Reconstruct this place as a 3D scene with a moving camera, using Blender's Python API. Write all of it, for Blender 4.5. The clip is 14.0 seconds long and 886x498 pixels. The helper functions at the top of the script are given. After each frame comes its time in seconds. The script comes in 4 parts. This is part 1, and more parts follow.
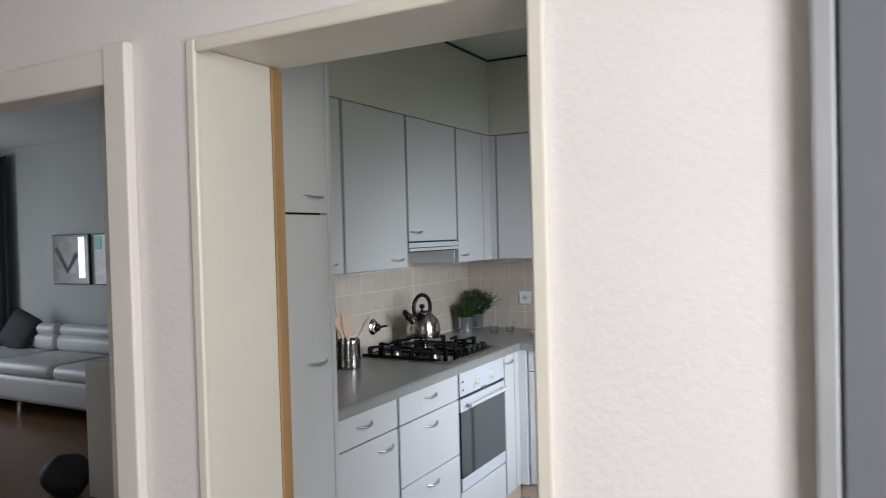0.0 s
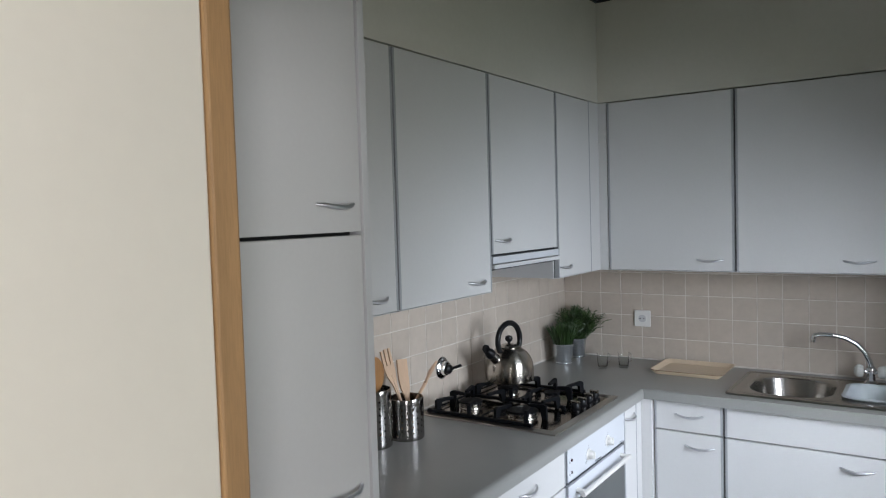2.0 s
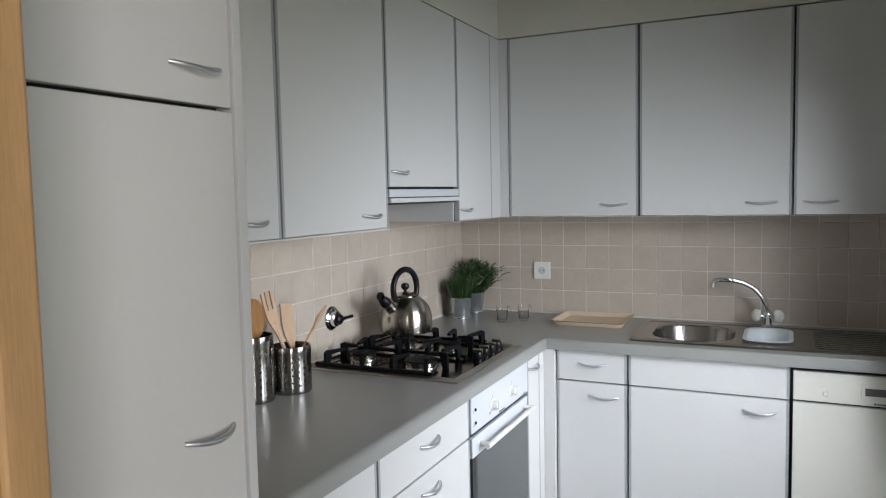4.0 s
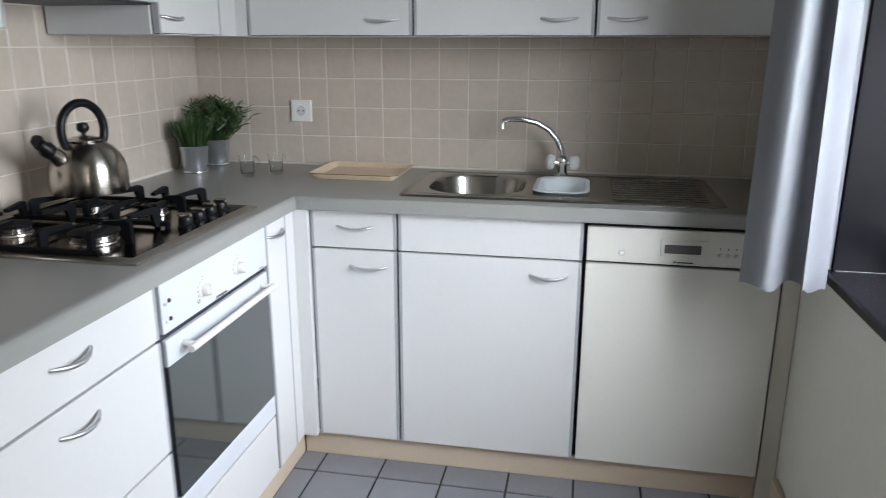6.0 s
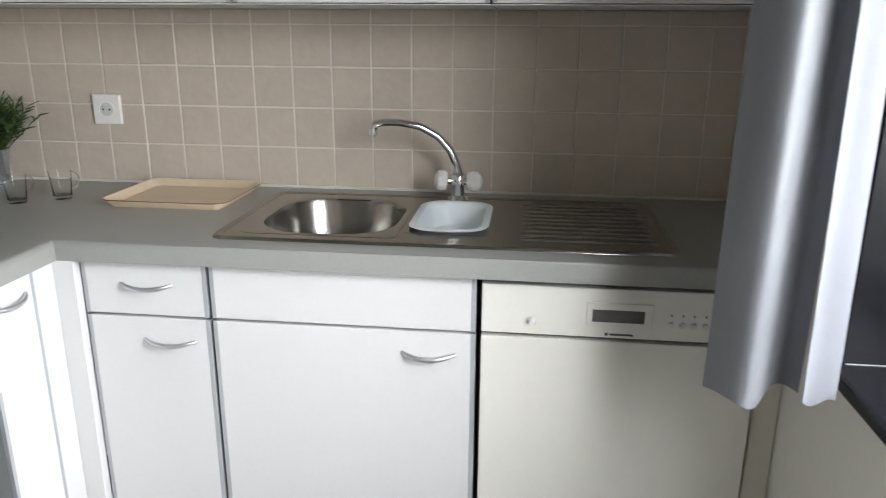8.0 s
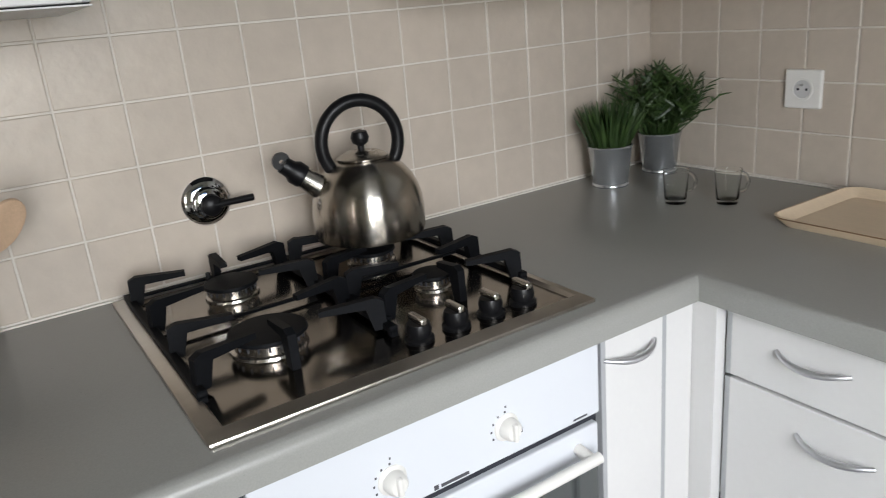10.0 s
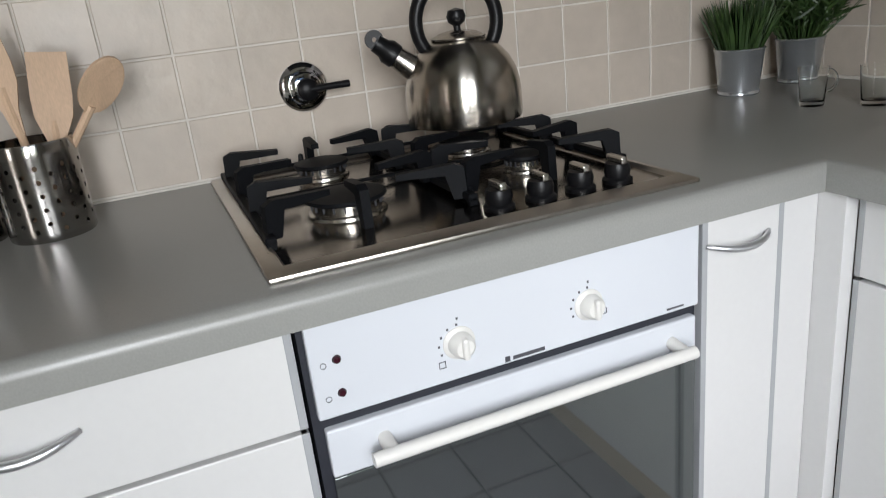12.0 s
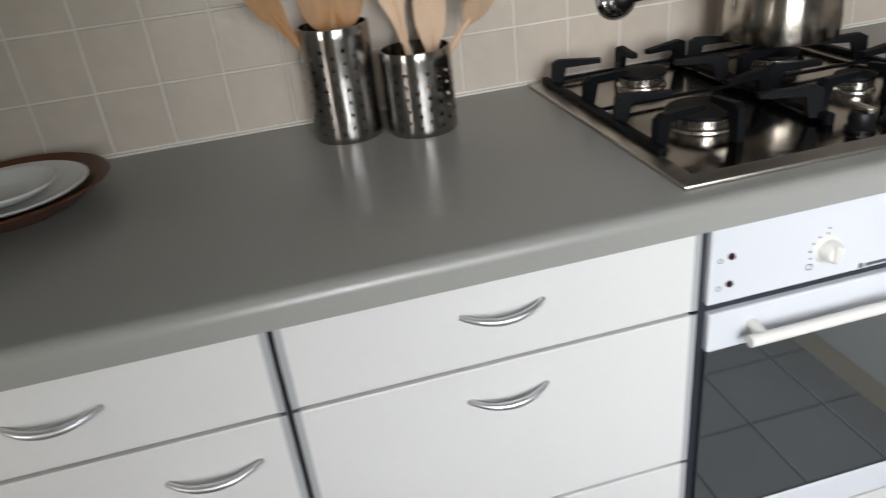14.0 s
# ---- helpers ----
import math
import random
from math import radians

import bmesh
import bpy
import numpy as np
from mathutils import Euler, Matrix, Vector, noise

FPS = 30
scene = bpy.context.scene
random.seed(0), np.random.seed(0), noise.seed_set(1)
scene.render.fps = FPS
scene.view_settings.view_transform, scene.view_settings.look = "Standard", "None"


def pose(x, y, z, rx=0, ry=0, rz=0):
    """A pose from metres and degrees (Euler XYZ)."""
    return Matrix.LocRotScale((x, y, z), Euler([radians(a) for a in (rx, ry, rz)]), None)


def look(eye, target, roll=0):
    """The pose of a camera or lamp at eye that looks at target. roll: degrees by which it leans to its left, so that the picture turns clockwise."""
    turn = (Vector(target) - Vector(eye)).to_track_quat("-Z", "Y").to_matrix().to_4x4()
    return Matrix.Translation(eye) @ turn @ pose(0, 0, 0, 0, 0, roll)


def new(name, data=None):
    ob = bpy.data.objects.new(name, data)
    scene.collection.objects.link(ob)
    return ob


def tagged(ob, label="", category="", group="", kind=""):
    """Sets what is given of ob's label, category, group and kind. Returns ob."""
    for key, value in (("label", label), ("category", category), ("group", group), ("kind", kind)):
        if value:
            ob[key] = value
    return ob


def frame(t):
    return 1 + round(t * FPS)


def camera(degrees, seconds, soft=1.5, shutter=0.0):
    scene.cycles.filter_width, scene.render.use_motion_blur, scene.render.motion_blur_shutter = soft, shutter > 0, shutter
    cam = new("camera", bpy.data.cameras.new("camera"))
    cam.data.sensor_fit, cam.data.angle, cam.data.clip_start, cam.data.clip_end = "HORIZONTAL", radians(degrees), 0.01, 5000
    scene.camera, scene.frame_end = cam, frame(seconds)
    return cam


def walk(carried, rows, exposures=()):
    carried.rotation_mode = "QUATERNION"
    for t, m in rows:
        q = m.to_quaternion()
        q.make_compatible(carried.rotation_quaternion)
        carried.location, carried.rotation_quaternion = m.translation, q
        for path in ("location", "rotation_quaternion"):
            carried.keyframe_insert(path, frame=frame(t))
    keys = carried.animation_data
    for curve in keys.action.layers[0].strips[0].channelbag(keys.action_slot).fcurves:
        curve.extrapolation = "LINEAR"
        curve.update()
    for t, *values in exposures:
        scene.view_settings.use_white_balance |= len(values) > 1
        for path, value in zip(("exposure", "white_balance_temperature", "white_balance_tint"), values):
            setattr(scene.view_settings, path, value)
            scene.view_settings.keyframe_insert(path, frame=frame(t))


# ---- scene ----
cam = camera(62.6, 14.0, soft=1.0, shutter=0.25)
PATH = [
    (0, (2.26, -4.512, 1.523), (1.303, -2.756, 1.482), -1.5),
    (0.5, (2.065, -4.231, 1.543), (1.027, -2.523, 1.471), -1.5),
    (1, (1.93, -3.956, 1.553), (0.851, -2.276, 1.44), -1.6),
    (1.5, (1.793, -3.713, 1.614), (0.681, -2.056, 1.488), -1.7),
    (2, (1.642, -3.58, 1.637), (0.52, -1.927, 1.543), -1.7),
    (2.2, (1.57, -3.535, 1.655), (0.455, -1.876, 1.57), -1.6),
    (4.3, (1.489, -3.368, 1.416), (0.663, -1.555, 1.234), -1.0),
    (4.5, (1.499, -3.35, 1.39), (0.681, -1.545, 1.123), -1.1),
    (5, (1.489, -3.143, 1.363), (0.765, -1.34, 0.887), -1.0),
    (5.5, (1.482, -2.88, 1.354), (0.937, -1.029, 0.827), -0.5),
    (6, (1.49, -2.69, 1.327), (1.124, -0.798, 0.79), 0.1),
    (6.5, (1.459, -2.481, 1.32), (1.27, -0.564, 0.781), 0.7),
    (7, (1.483, -2.346, 1.305), (1.346, -0.428, 0.755), 0.9),
    (7.5, (1.597, -2.111, 1.307), (1.476, -0.193, 0.753), 0.9),
    (8, (1.594, -1.955, 1.302), (1.372, -0.051, 0.73), 0.4),
    (8.5, (1.462, -1.818, 1.319), (0.85, -0.013, 0.711), -0.9),
    (9, (1.351, -1.712, 1.341), (0.267, -0.146, 0.729), -3.4),
    (9.2, (1.309, -1.648, 1.335), (0.076, -0.199, 0.721), -3.7),
    (11.3, (1.336, -1.472, 1.279), (-0.438, -0.808, 0.637), -7.1),
    (11.5, (1.333, -1.476, 1.244), (-0.436, -0.808, 0.595), -6.9),
    (12, (1.337, -1.463, 1.161), (-0.423, -0.788, 0.493), -6.4),
    (12.5, (1.348, -1.457, 1.122), (-0.396, -0.802, 0.395), -5.9),
    (13, (1.357, -1.484, 1.127), (-0.359, -0.911, 0.273), -5.9),
    (13.5, (1.368, -1.604, 1.217), (-0.342, -1.139, 0.289), -6.3),
    (14, (1.345, -1.857, 1.28), (-0.392, -1.503, 0.353), -6.7),
]
EXPOSURES = [(0, -0.20, 6050, 10), (2, -0.02, 6000, 10), (4.3, 0.15, 6300, 10), (5, 0.05, 6200, 10), (6, 0.25, 6200, 10), (7, 0.48, 6350, 10), (8, 0.48, 6550, 10), (9.2, 0.18, 6600, 10), (11.3, 0.03, 6600, 10), (12.5, -0.12, 6500, 10), (14, 0.08, 6650, 10)]
walk(cam, [(t, look(eye, target, roll)) for t, eye, target, roll in PATH], EXPOSURES)

# ---- world and light ----
world = bpy.data.worlds.new("world")
scene.world = world
world.use_nodes = True
sky = world.node_tree.nodes.new("ShaderNodeTexSky")
sky.sky_type, sky.sun_disc = "NISHITA", False
sky.sun_elevation, sky.sun_rotation = radians(40), radians(200)
world.node_tree.links.new(sky.outputs[0], world.node_tree.nodes["Background"].inputs[0])
world.node_tree.nodes["Background"].inputs[1].default_value = 0.1


def daylight(name, eye, target, wide, high, watts, colour, spread):
    lamp = bpy.data.lights.new(name, "AREA")
    lamp.shape, lamp.size, lamp.size_y, lamp.energy, lamp.color = "RECTANGLE", wide, high, watts, colour
    lamp.spread = radians(spread)
    ob = new(name, lamp)
    ob.matrix_world = look(eye, target)
    return ob


# sky light in the two kitchen panes, the hall window and the living room window
daylight("kitchen_daylight", (2.38, -1.20, 1.32), (1.38, -0.75, 0.66), 0.54, 1.00, 9.0, (0.92, 0.948, 1.0), 106)
daylight("kitchen_daylight", (2.38, -1.76, 1.32), (1.38, -1.20, 0.66), 0.36, 1.00, 16.0, (0.92, 0.948, 1.0), 108)
daylight("garden_daylight", (2.37, -1.52, 1.30), (1.37, -1.40, 1.55), 1.30, 0.90, 2.3, (0.91, 1.0, 0.74), 150)
daylight("hall_daylight", (3.47, -5.05, 1.45), (2.47, -4.55, 1.3), 1.15, 1.6, 88, (1.0, 0.945, 0.905), 180)
daylight("living_daylight", (-6.6, -1.75, 1.4), (-5.0, -1.75, 1.0), 1.2, 1.6, 44, (0.92, 0.96, 1.0), 180)


# ---- materials ----
def material(name, colour, rough=0.5, metal=0.0, vary=0.08, scale=6.0, grain=0.0, grain_scale=60.0, bump=0.0, stretch=(1, 1, 1),
             random_shade=0.0, second=None, coat=0.0, specular=0.5, rough_vary=0.05):
    """A surface with a broad and a fine variation, and fine relief."""
    m = bpy.data.materials.new(name)
    m.use_nodes = True
    nt = m.node_tree
    n, link = nt.nodes, nt.links.new
    b = n["Principled BSDF"]
    co = n.new("ShaderNodeTexCoord")
    mp = n.new("ShaderNodeMapping")
    mp.inputs["Scale"].default_value = stretch
    geo = n.new("ShaderNodeNewGeometry")
    link(geo.outputs["Position"], mp.inputs[0])
    broad, fine = n.new("ShaderNodeTexNoise"), n.new("ShaderNodeTexNoise")
    broad.inputs["Scale"].default_value, fine.inputs["Scale"].default_value = scale, grain_scale
    broad.inputs["Detail"].default_value, fine.inputs["Detail"].default_value = 4, 6
    link(mp.outputs[0], broad.inputs["Vector"])
    link(mp.outputs[0], fine.inputs["Vector"])
    mix = n.new("ShaderNodeMix")
    mix.data_type = "RGBA"
    dark = second or tuple(c * (1 - vary * 2) for c in colour)
    mix.inputs["A"].default_value, mix.inputs["B"].default_value = (*dark, 1), (*colour, 1)
    ramp = n.new("ShaderNodeMapRange")
    ramp.inputs["From Min"].default_value, ramp.inputs["From Max"].default_value = 0.3, 0.7
    link(broad.outputs["Fac"], ramp.inputs["Value"])
    link(ramp.outputs[0], mix.inputs["Factor"])
    out = mix.outputs["Result"]
    if grain:
        hs = n.new("ShaderNodeHueSaturation")
        gr = n.new("ShaderNodeMapRange")
        gr.inputs["From Min"].default_value, gr.inputs["From Max"].default_value = 0.25, 0.75
        gr.inputs["To Min"].default_value, gr.inputs["To Max"].default_value = 1 - grain, 1 + grain
        link(fine.outputs["Fac"], gr.inputs["Value"])
        link(gr.outputs[0], hs.inputs["Value"])
        link(out, hs.inputs["Color"])
        out = hs.outputs[0]
    if random_shade:
        info, hs, gr = n.new("ShaderNodeObjectInfo"), n.new("ShaderNodeHueSaturation"), n.new("ShaderNodeMapRange")
        gr.inputs["To Min"].default_value, gr.inputs["To Max"].default_value = 1 - random_shade, 1 + random_shade
        link(info.outputs["Random"], gr.inputs["Value"])
        link(gr.outputs[0], hs.inputs["Value"])
        link(out, hs.inputs["Color"])
        out = hs.outputs[0]
    link(out, b.inputs["Base Color"])
    rr = n.new("ShaderNodeMapRange")
    rr.inputs["To Min"].default_value, rr.inputs["To Max"].default_value = max(rough - rough_vary, 0.02), rough + rough_vary
    link(fine.outputs["Fac"], rr.inputs["Value"])
    link(rr.outputs[0], b.inputs["Roughness"])
    b.inputs["Metallic"].default_value = metal
    b.inputs["Coat Weight"].default_value = coat
    b.inputs["Specular IOR Level"].default_value = specular
    if bump:
        bp = n.new("ShaderNodeBump")
        bp.inputs["Strength"].default_value, bp.inputs["Distance"].default_value = 1.0, bump
        link(fine.outputs["Fac"], bp.inputs["Height"])
        link(bp.outputs[0], b.inputs["Normal"])
    return m


def brushed_round(name, colour, rough, strength):
    """Steel brushed round an upright axis: its highlights stretch upwards."""
    m = material(name, colour, rough, 1.0, vary=0.04, scale=3, grain=0.03, grain_scale=25, stretch=(0.5, 0.5, 30), rough_vary=0.025)
    nt = m.node_tree
    b, t = nt.nodes["Principled BSDF"], nt.nodes.new("ShaderNodeTangent")
    t.direction_type, t.axis = "RADIAL", "Z"
    b.inputs["Anisotropic"].default_value, b.inputs["Anisotropic Rotation"].default_value = strength, 0.25
    nt.links.new(t.outputs[0], b.inputs["Tangent"])
    return m


def glass(name, tint, ior):
    m = bpy.data.materials.new(name)
    m.use_nodes = True
    b = m.node_tree.nodes["Principled BSDF"]
    b.inputs["Base Color"].default_value = (*tint, 1)
    b.inputs["Transmission Weight"].default_value, b.inputs["Roughness"].default_value, b.inputs["IOR"].default_value = 1.0, 0.01, ior
    return m


M = dict(
    laminate=material("white_laminate", (0.64, 0.635, 0.625), 0.32, vary=0.012, scale=2, grain=0.012, grain_scale=90, bump=0.00008),
    # bodies coloured near-black, which paints the shade in slits between fronts
    carcass=material("gap_shaded_carcass", (0.014, 0.014, 0.016), 0.6, vary=0.05),
    edging=material("grey_edging", (0.36, 0.37, 0.38), 0.4, vary=0.04),
    panel=material("grey_white_panel", (0.62, 0.62, 0.62), 0.4, vary=0.02),
    counter=material("grey_worktop", (0.285, 0.285, 0.268), 0.30, vary=0.03, scale=5, grain=0.06, grain_scale=420, bump=0.00006),
    steel=material("brushed_steel", (0.52, 0.49, 0.45), 0.25, 1.0, vary=0.05, scale=4, grain=0.04, grain_scale=40, stretch=(1, 1, 24), rough_vary=0.07),
    turned_steel=brushed_round("turned_steel", (0.48, 0.445, 0.40), 0.22, 0.85),
    holder_steel=brushed_round("holder_steel", (0.36, 0.345, 0.33), 0.15, 0.6),
    hob_steel=material("hob_steel", (0.30, 0.27, 0.235), 0.15, 1.0, vary=0.05, scale=5, grain=0.04, grain_scale=60, stretch=(12, 1, 1), rough_vary=0.08),
    # lighter copy of the hob steel, with the rim's window reflection in its colour
    rim_sheen_steel=material("rim_sheen_steel", (0.56, 0.52, 0.47), 0.30, 1.0, vary=0.05, scale=6, grain=0.04, grain_scale=70, rough_vary=0.06),
    sink_steel=material("sink_steel", (0.36, 0.345, 0.32), 0.22, 1.0, vary=0.06, scale=9, grain=0.05, grain_scale=120, rough_vary=0.08),
    chrome=material("chrome", (0.80, 0.80, 0.81), 0.06, 1.0, vary=0.02, rough_vary=0.02),
    satin=material("satin_nickel", (0.66, 0.66, 0.68), 0.42, 1.0, vary=0.03),
    iron=material("cast_iron_enamel", (0.005, 0.0055, 0.007), 0.55, vary=0.1, grain=0.15, grain_scale=300, bump=0.0001, specular=0.12),
    black=material("black_plastic", (0.006, 0.006, 0.007), 0.36, vary=0.1, specular=0.25),
    # near-black: shade of gaps and holes put into the colour, also black parts
    gap=material("gap_shade_black", (0.02, 0.022, 0.03), 0.5),
    oven_white=material("oven_enamel", (0.60, 0.62, 0.655), 0.22, vary=0.008, scale=2),
    dishwasher_cream=material("dishwasher_cream", (0.70, 0.685, 0.625), 0.3, vary=0.015, scale=3, grain=0.01),
    cream_plastic=material("cream_plastic", (0.68, 0.665, 0.63), 0.3, vary=0.01),
    mirror_glass=material("dark_oven_glass", (0.20, 0.215, 0.215), 0.04, 0.85, vary=0.02, rough_vary=0.01),
    red=material("dark_red_lens", (0.035, 0.006, 0.012), 0.15),
    print=material("print", (0.07, 0.07, 0.08), 0.5),
    tile=material("beige_wall_tile", (0.56, 0.487, 0.412), 0.34, vary=0.035, scale=14, grain=0.035, grain_scale=38, bump=0.0014, random_shade=0.03),
    grout=material("pale_grout", (0.74, 0.70, 0.64), 0.8, vary=0.04, scale=20, grain=0.04, grain_scale=200, bump=0.0003),
    floor_tile=material("grey_floor_tile", (0.21, 0.21, 0.228), 0.42, vary=0.06, scale=9, grain=0.07, grain_scale=140, bump=0.0002, random_shade=0.06),
    floor_grout=material("dark_grout", (0.022, 0.022, 0.026), 0.85, vary=0.1, scale=20),
    plinth=material("beige_plinth", (0.56, 0.46, 0.35), 0.45, vary=0.04, scale=3, grain=0.04, grain_scale=80, stretch=(1, 1, 6)),
    wall=material("kitchen_wall_paint", (0.66, 0.64, 0.565), 0.75, vary=0.02, scale=3, grain=0.02, grain_scale=50, bump=0.0006),
    plaster=material("white_roughcast", (0.80, 0.775, 0.755), 0.8, vary=0.015, scale=3, grain=0.02, grain_scale=85, bump=0.0014),
    ceiling=material("ceiling_paint", (0.62, 0.625, 0.59), 0.8, vary=0.02, scale=2, grain=0.01, bump=0.0003),
    frame=material("cream_gloss_paint", (0.765, 0.735, 0.635), 0.36, vary=0.015, scale=4, grain=0.01, grain_scale=40, bump=0.0003),
    frame_white=material("off_white_gloss_paint", (0.80, 0.765, 0.71), 0.38, vary=0.015, scale=4, grain=0.01, bump=0.0003),
    oak=material("oak", (0.42, 0.255, 0.115), 0.45, vary=0.1, scale=6, grain=0.12, grain_scale=70, stretch=(6, 6, 0.4), bump=0.0003),
    window_black=material("black_paint", (0.007, 0.007, 0.009), 0.24, vary=0.04, scale=5, grain=0.08, grain_scale=30, specular=0.18),
    lining=material("white_band", (0.34, 0.35, 0.38), 0.6, vary=0.02, grain=0.03, grain_scale=500, bump=0.0001),
    curtain=material("grey_satin", (0.28, 0.29, 0.31), 0.34, vary=0.06, scale=5, grain=0.05, grain_scale=300, stretch=(1, 1, 0.2), bump=0.0002, specular=0.8),
    leaf=material("grass_leaf", (0.055, 0.105, 0.026), 0.45, second=(0.016, 0.038, 0.010), scale=25, random_shade=0.1),
    zinc=material("galvanised_zinc", (0.50, 0.525, 0.55), 0.24, 0.8, vary=0.08, scale=22, grain=0.05, grain_scale=90),
    soil=material("soil", (0.03, 0.022, 0.015), 0.9),
    tray=material("beech_tray", (0.70, 0.56, 0.40), 0.4, vary=0.04, scale=5, grain=0.06, grain_scale=60, stretch=(1, 8, 1)),
    tray_edge=material("dark_tray_edge", (0.22, 0.12, 0.06), 0.5, vary=0.1),
    beech=material("pale_beech", (0.66, 0.46, 0.31), 0.55, vary=0.06, scale=10, grain=0.08, grain_scale=90, stretch=(5, 5, 0.6)),
    olive_wood=material("brown_wood", (0.42, 0.21, 0.075), 0.5, vary=0.14, scale=12, grain=0.1, grain_scale=90, stretch=(5, 5, 0.6)),
    walnut=material("dark_walnut", (0.14, 0.05, 0.025), 0.4, vary=0.15, scale=9, grain=0.15, grain_scale=60, stretch=(1, 7, 1)),
    china=material("white_china", (0.80, 0.80, 0.78), 0.15, vary=0.01),
    bowl=material("pale_blue_plastic", (0.66, 0.71, 0.73), 0.4, vary=0.02),
    socket=material("white_socket_plastic", (0.82, 0.81, 0.78), 0.35, vary=0.01),
    clear=glass("clear_glass", (0.99, 1.0, 0.99), 1.22),
    acrylic=material("frosted_acrylic", (0.70, 0.70, 0.66), 0.15, vary=0.05, scale=60),
    leather=material("pale_grey_leather", (0.50, 0.50, 0.50), 0.42, vary=0.04, scale=5, grain=0.04, grain_scale=90, bump=0.0008),
    cushion=material("dark_cushion", (0.03, 0.03, 0.034), 0.8, vary=0.15, scale=20, grain=0.1, grain_scale=200, bump=0.0006),
    taupe=material("taupe_cushion", (0.12, 0.11, 0.105), 0.8, vary=0.15, scale=20, grain=0.1, grain_scale=200, bump=0.0006),
    parquet=material("brown_parquet", (0.16, 0.085, 0.042), 0.4, vary=0.14, scale=4, grain=0.12, grain_scale=40, stretch=(1, 8, 1)),
    living_wall=material("grey_living_wall", (0.42, 0.43, 0.42), 0.8, vary=0.02, scale=2, grain=0.02, bump=0.0004),
    dark_drape=material("dark_blue_drape", (0.04, 0.05, 0.06), 0.8, vary=0.1, grain=0.1, grain_scale=200, bump=0.0004),
    picture=material("abstract_print", (0.10, 0.095, 0.09), 0.3, second=(0.26, 0.25, 0.24), scale=3.5, stretch=(1, 1, 2)),
    silver=material("silver_stripe", (0.6, 0.6, 0.6), 0.25, 0.8),
    teal=material("teal_patch", (0.02, 0.35, 0.30), 0.4),
    grey_door=material("blue_grey_door", (0.15, 0.16, 0.18), 0.5, vary=0.05, scale=3, grain=0.03, grain_scale=40, stretch=(4, 4, 0.4)),
    bag=material("black_bag_cloth", (0.012, 0.012, 0.014), 0.7, vary=0.2, grain=0.1, grain_scale=150, bump=0.001),
    sideboard=material("cream_board", (0.74, 0.70, 0.63), 0.5, vary=0.03, grain=0.02),
    grass=material("garden_green", (0.07, 0.13, 0.03), 0.9, vary=0.3, scale=0.7, grain=0.2, grain_scale=9),
)


# ---- mesh helpers ----
def obj(name, bm, mat, parent=None, label="", category="", kind="", group="", smooth=False):
    """An object from a bmesh in world coordinates. A thing's origin goes to the middle of its base."""
    bmesh.ops.recalc_face_normals(bm, faces=bm.faces)
    me = bpy.data.meshes.new(name)
    co = np.array([v.co for v in bm.verts])
    low, high = co.min(0), co.max(0)
    base = Vector(((low[0] + high[0]) / 2, (low[1] + high[1]) / 2, low[2]))
    bmesh.ops.translate(bm, verts=bm.verts, vec=-base)
    for f in bm.faces:
        f.smooth = smooth
    bm.to_mesh(me)
    bm.free()
    for m in (mat if isinstance(mat, (list, tuple)) else (mat,)):
        me.materials.append(M[m])
    if smooth:
        me.set_sharp_from_angle(angle=radians(38))
    ob = new(name, me)
    ob.location = base
    if parent:
        up = Vector((0, 0, 0))
        q = parent
        while q:
            up += q.location
            q = q.parent
        ob.parent = parent
        ob.location = base - up
    return tagged(ob, label, category, group, kind)


def empty(name, place, label, category, group=""):
    ob = new(name)
    ob.empty_display_size = 0.05
    ob.location = place
    return tagged(ob, label, category, group)


def add_box(bm, a, b, bevel=0.0, seg=2):
    lo, hi = [min(p, q) for p, q in zip(a, b)], [max(p, q) for p, q in zip(a, b)]
    vs = [bm.verts.new((x, y, z)) for x in (lo[0], hi[0]) for y in (lo[1], hi[1]) for z in (lo[2], hi[2])]
    fs = [bm.faces.new([vs[i] for i in q]) for q in ((0, 1, 3, 2), (4, 6, 7, 5), (0, 4, 5, 1), (2, 3, 7, 6), (0, 2, 6, 4), (1, 5, 7, 3))]
    if bevel:
        es = {e for f in fs for e in f.edges}
        bmesh.ops.bevel(bm, geom=list(es), offset=bevel, segments=seg, affect="EDGES", profile=0.5)
    return bm


def box(a, b, bevel=0.0, seg=2):
    return add_box(bmesh.new(), a, b, bevel, seg)


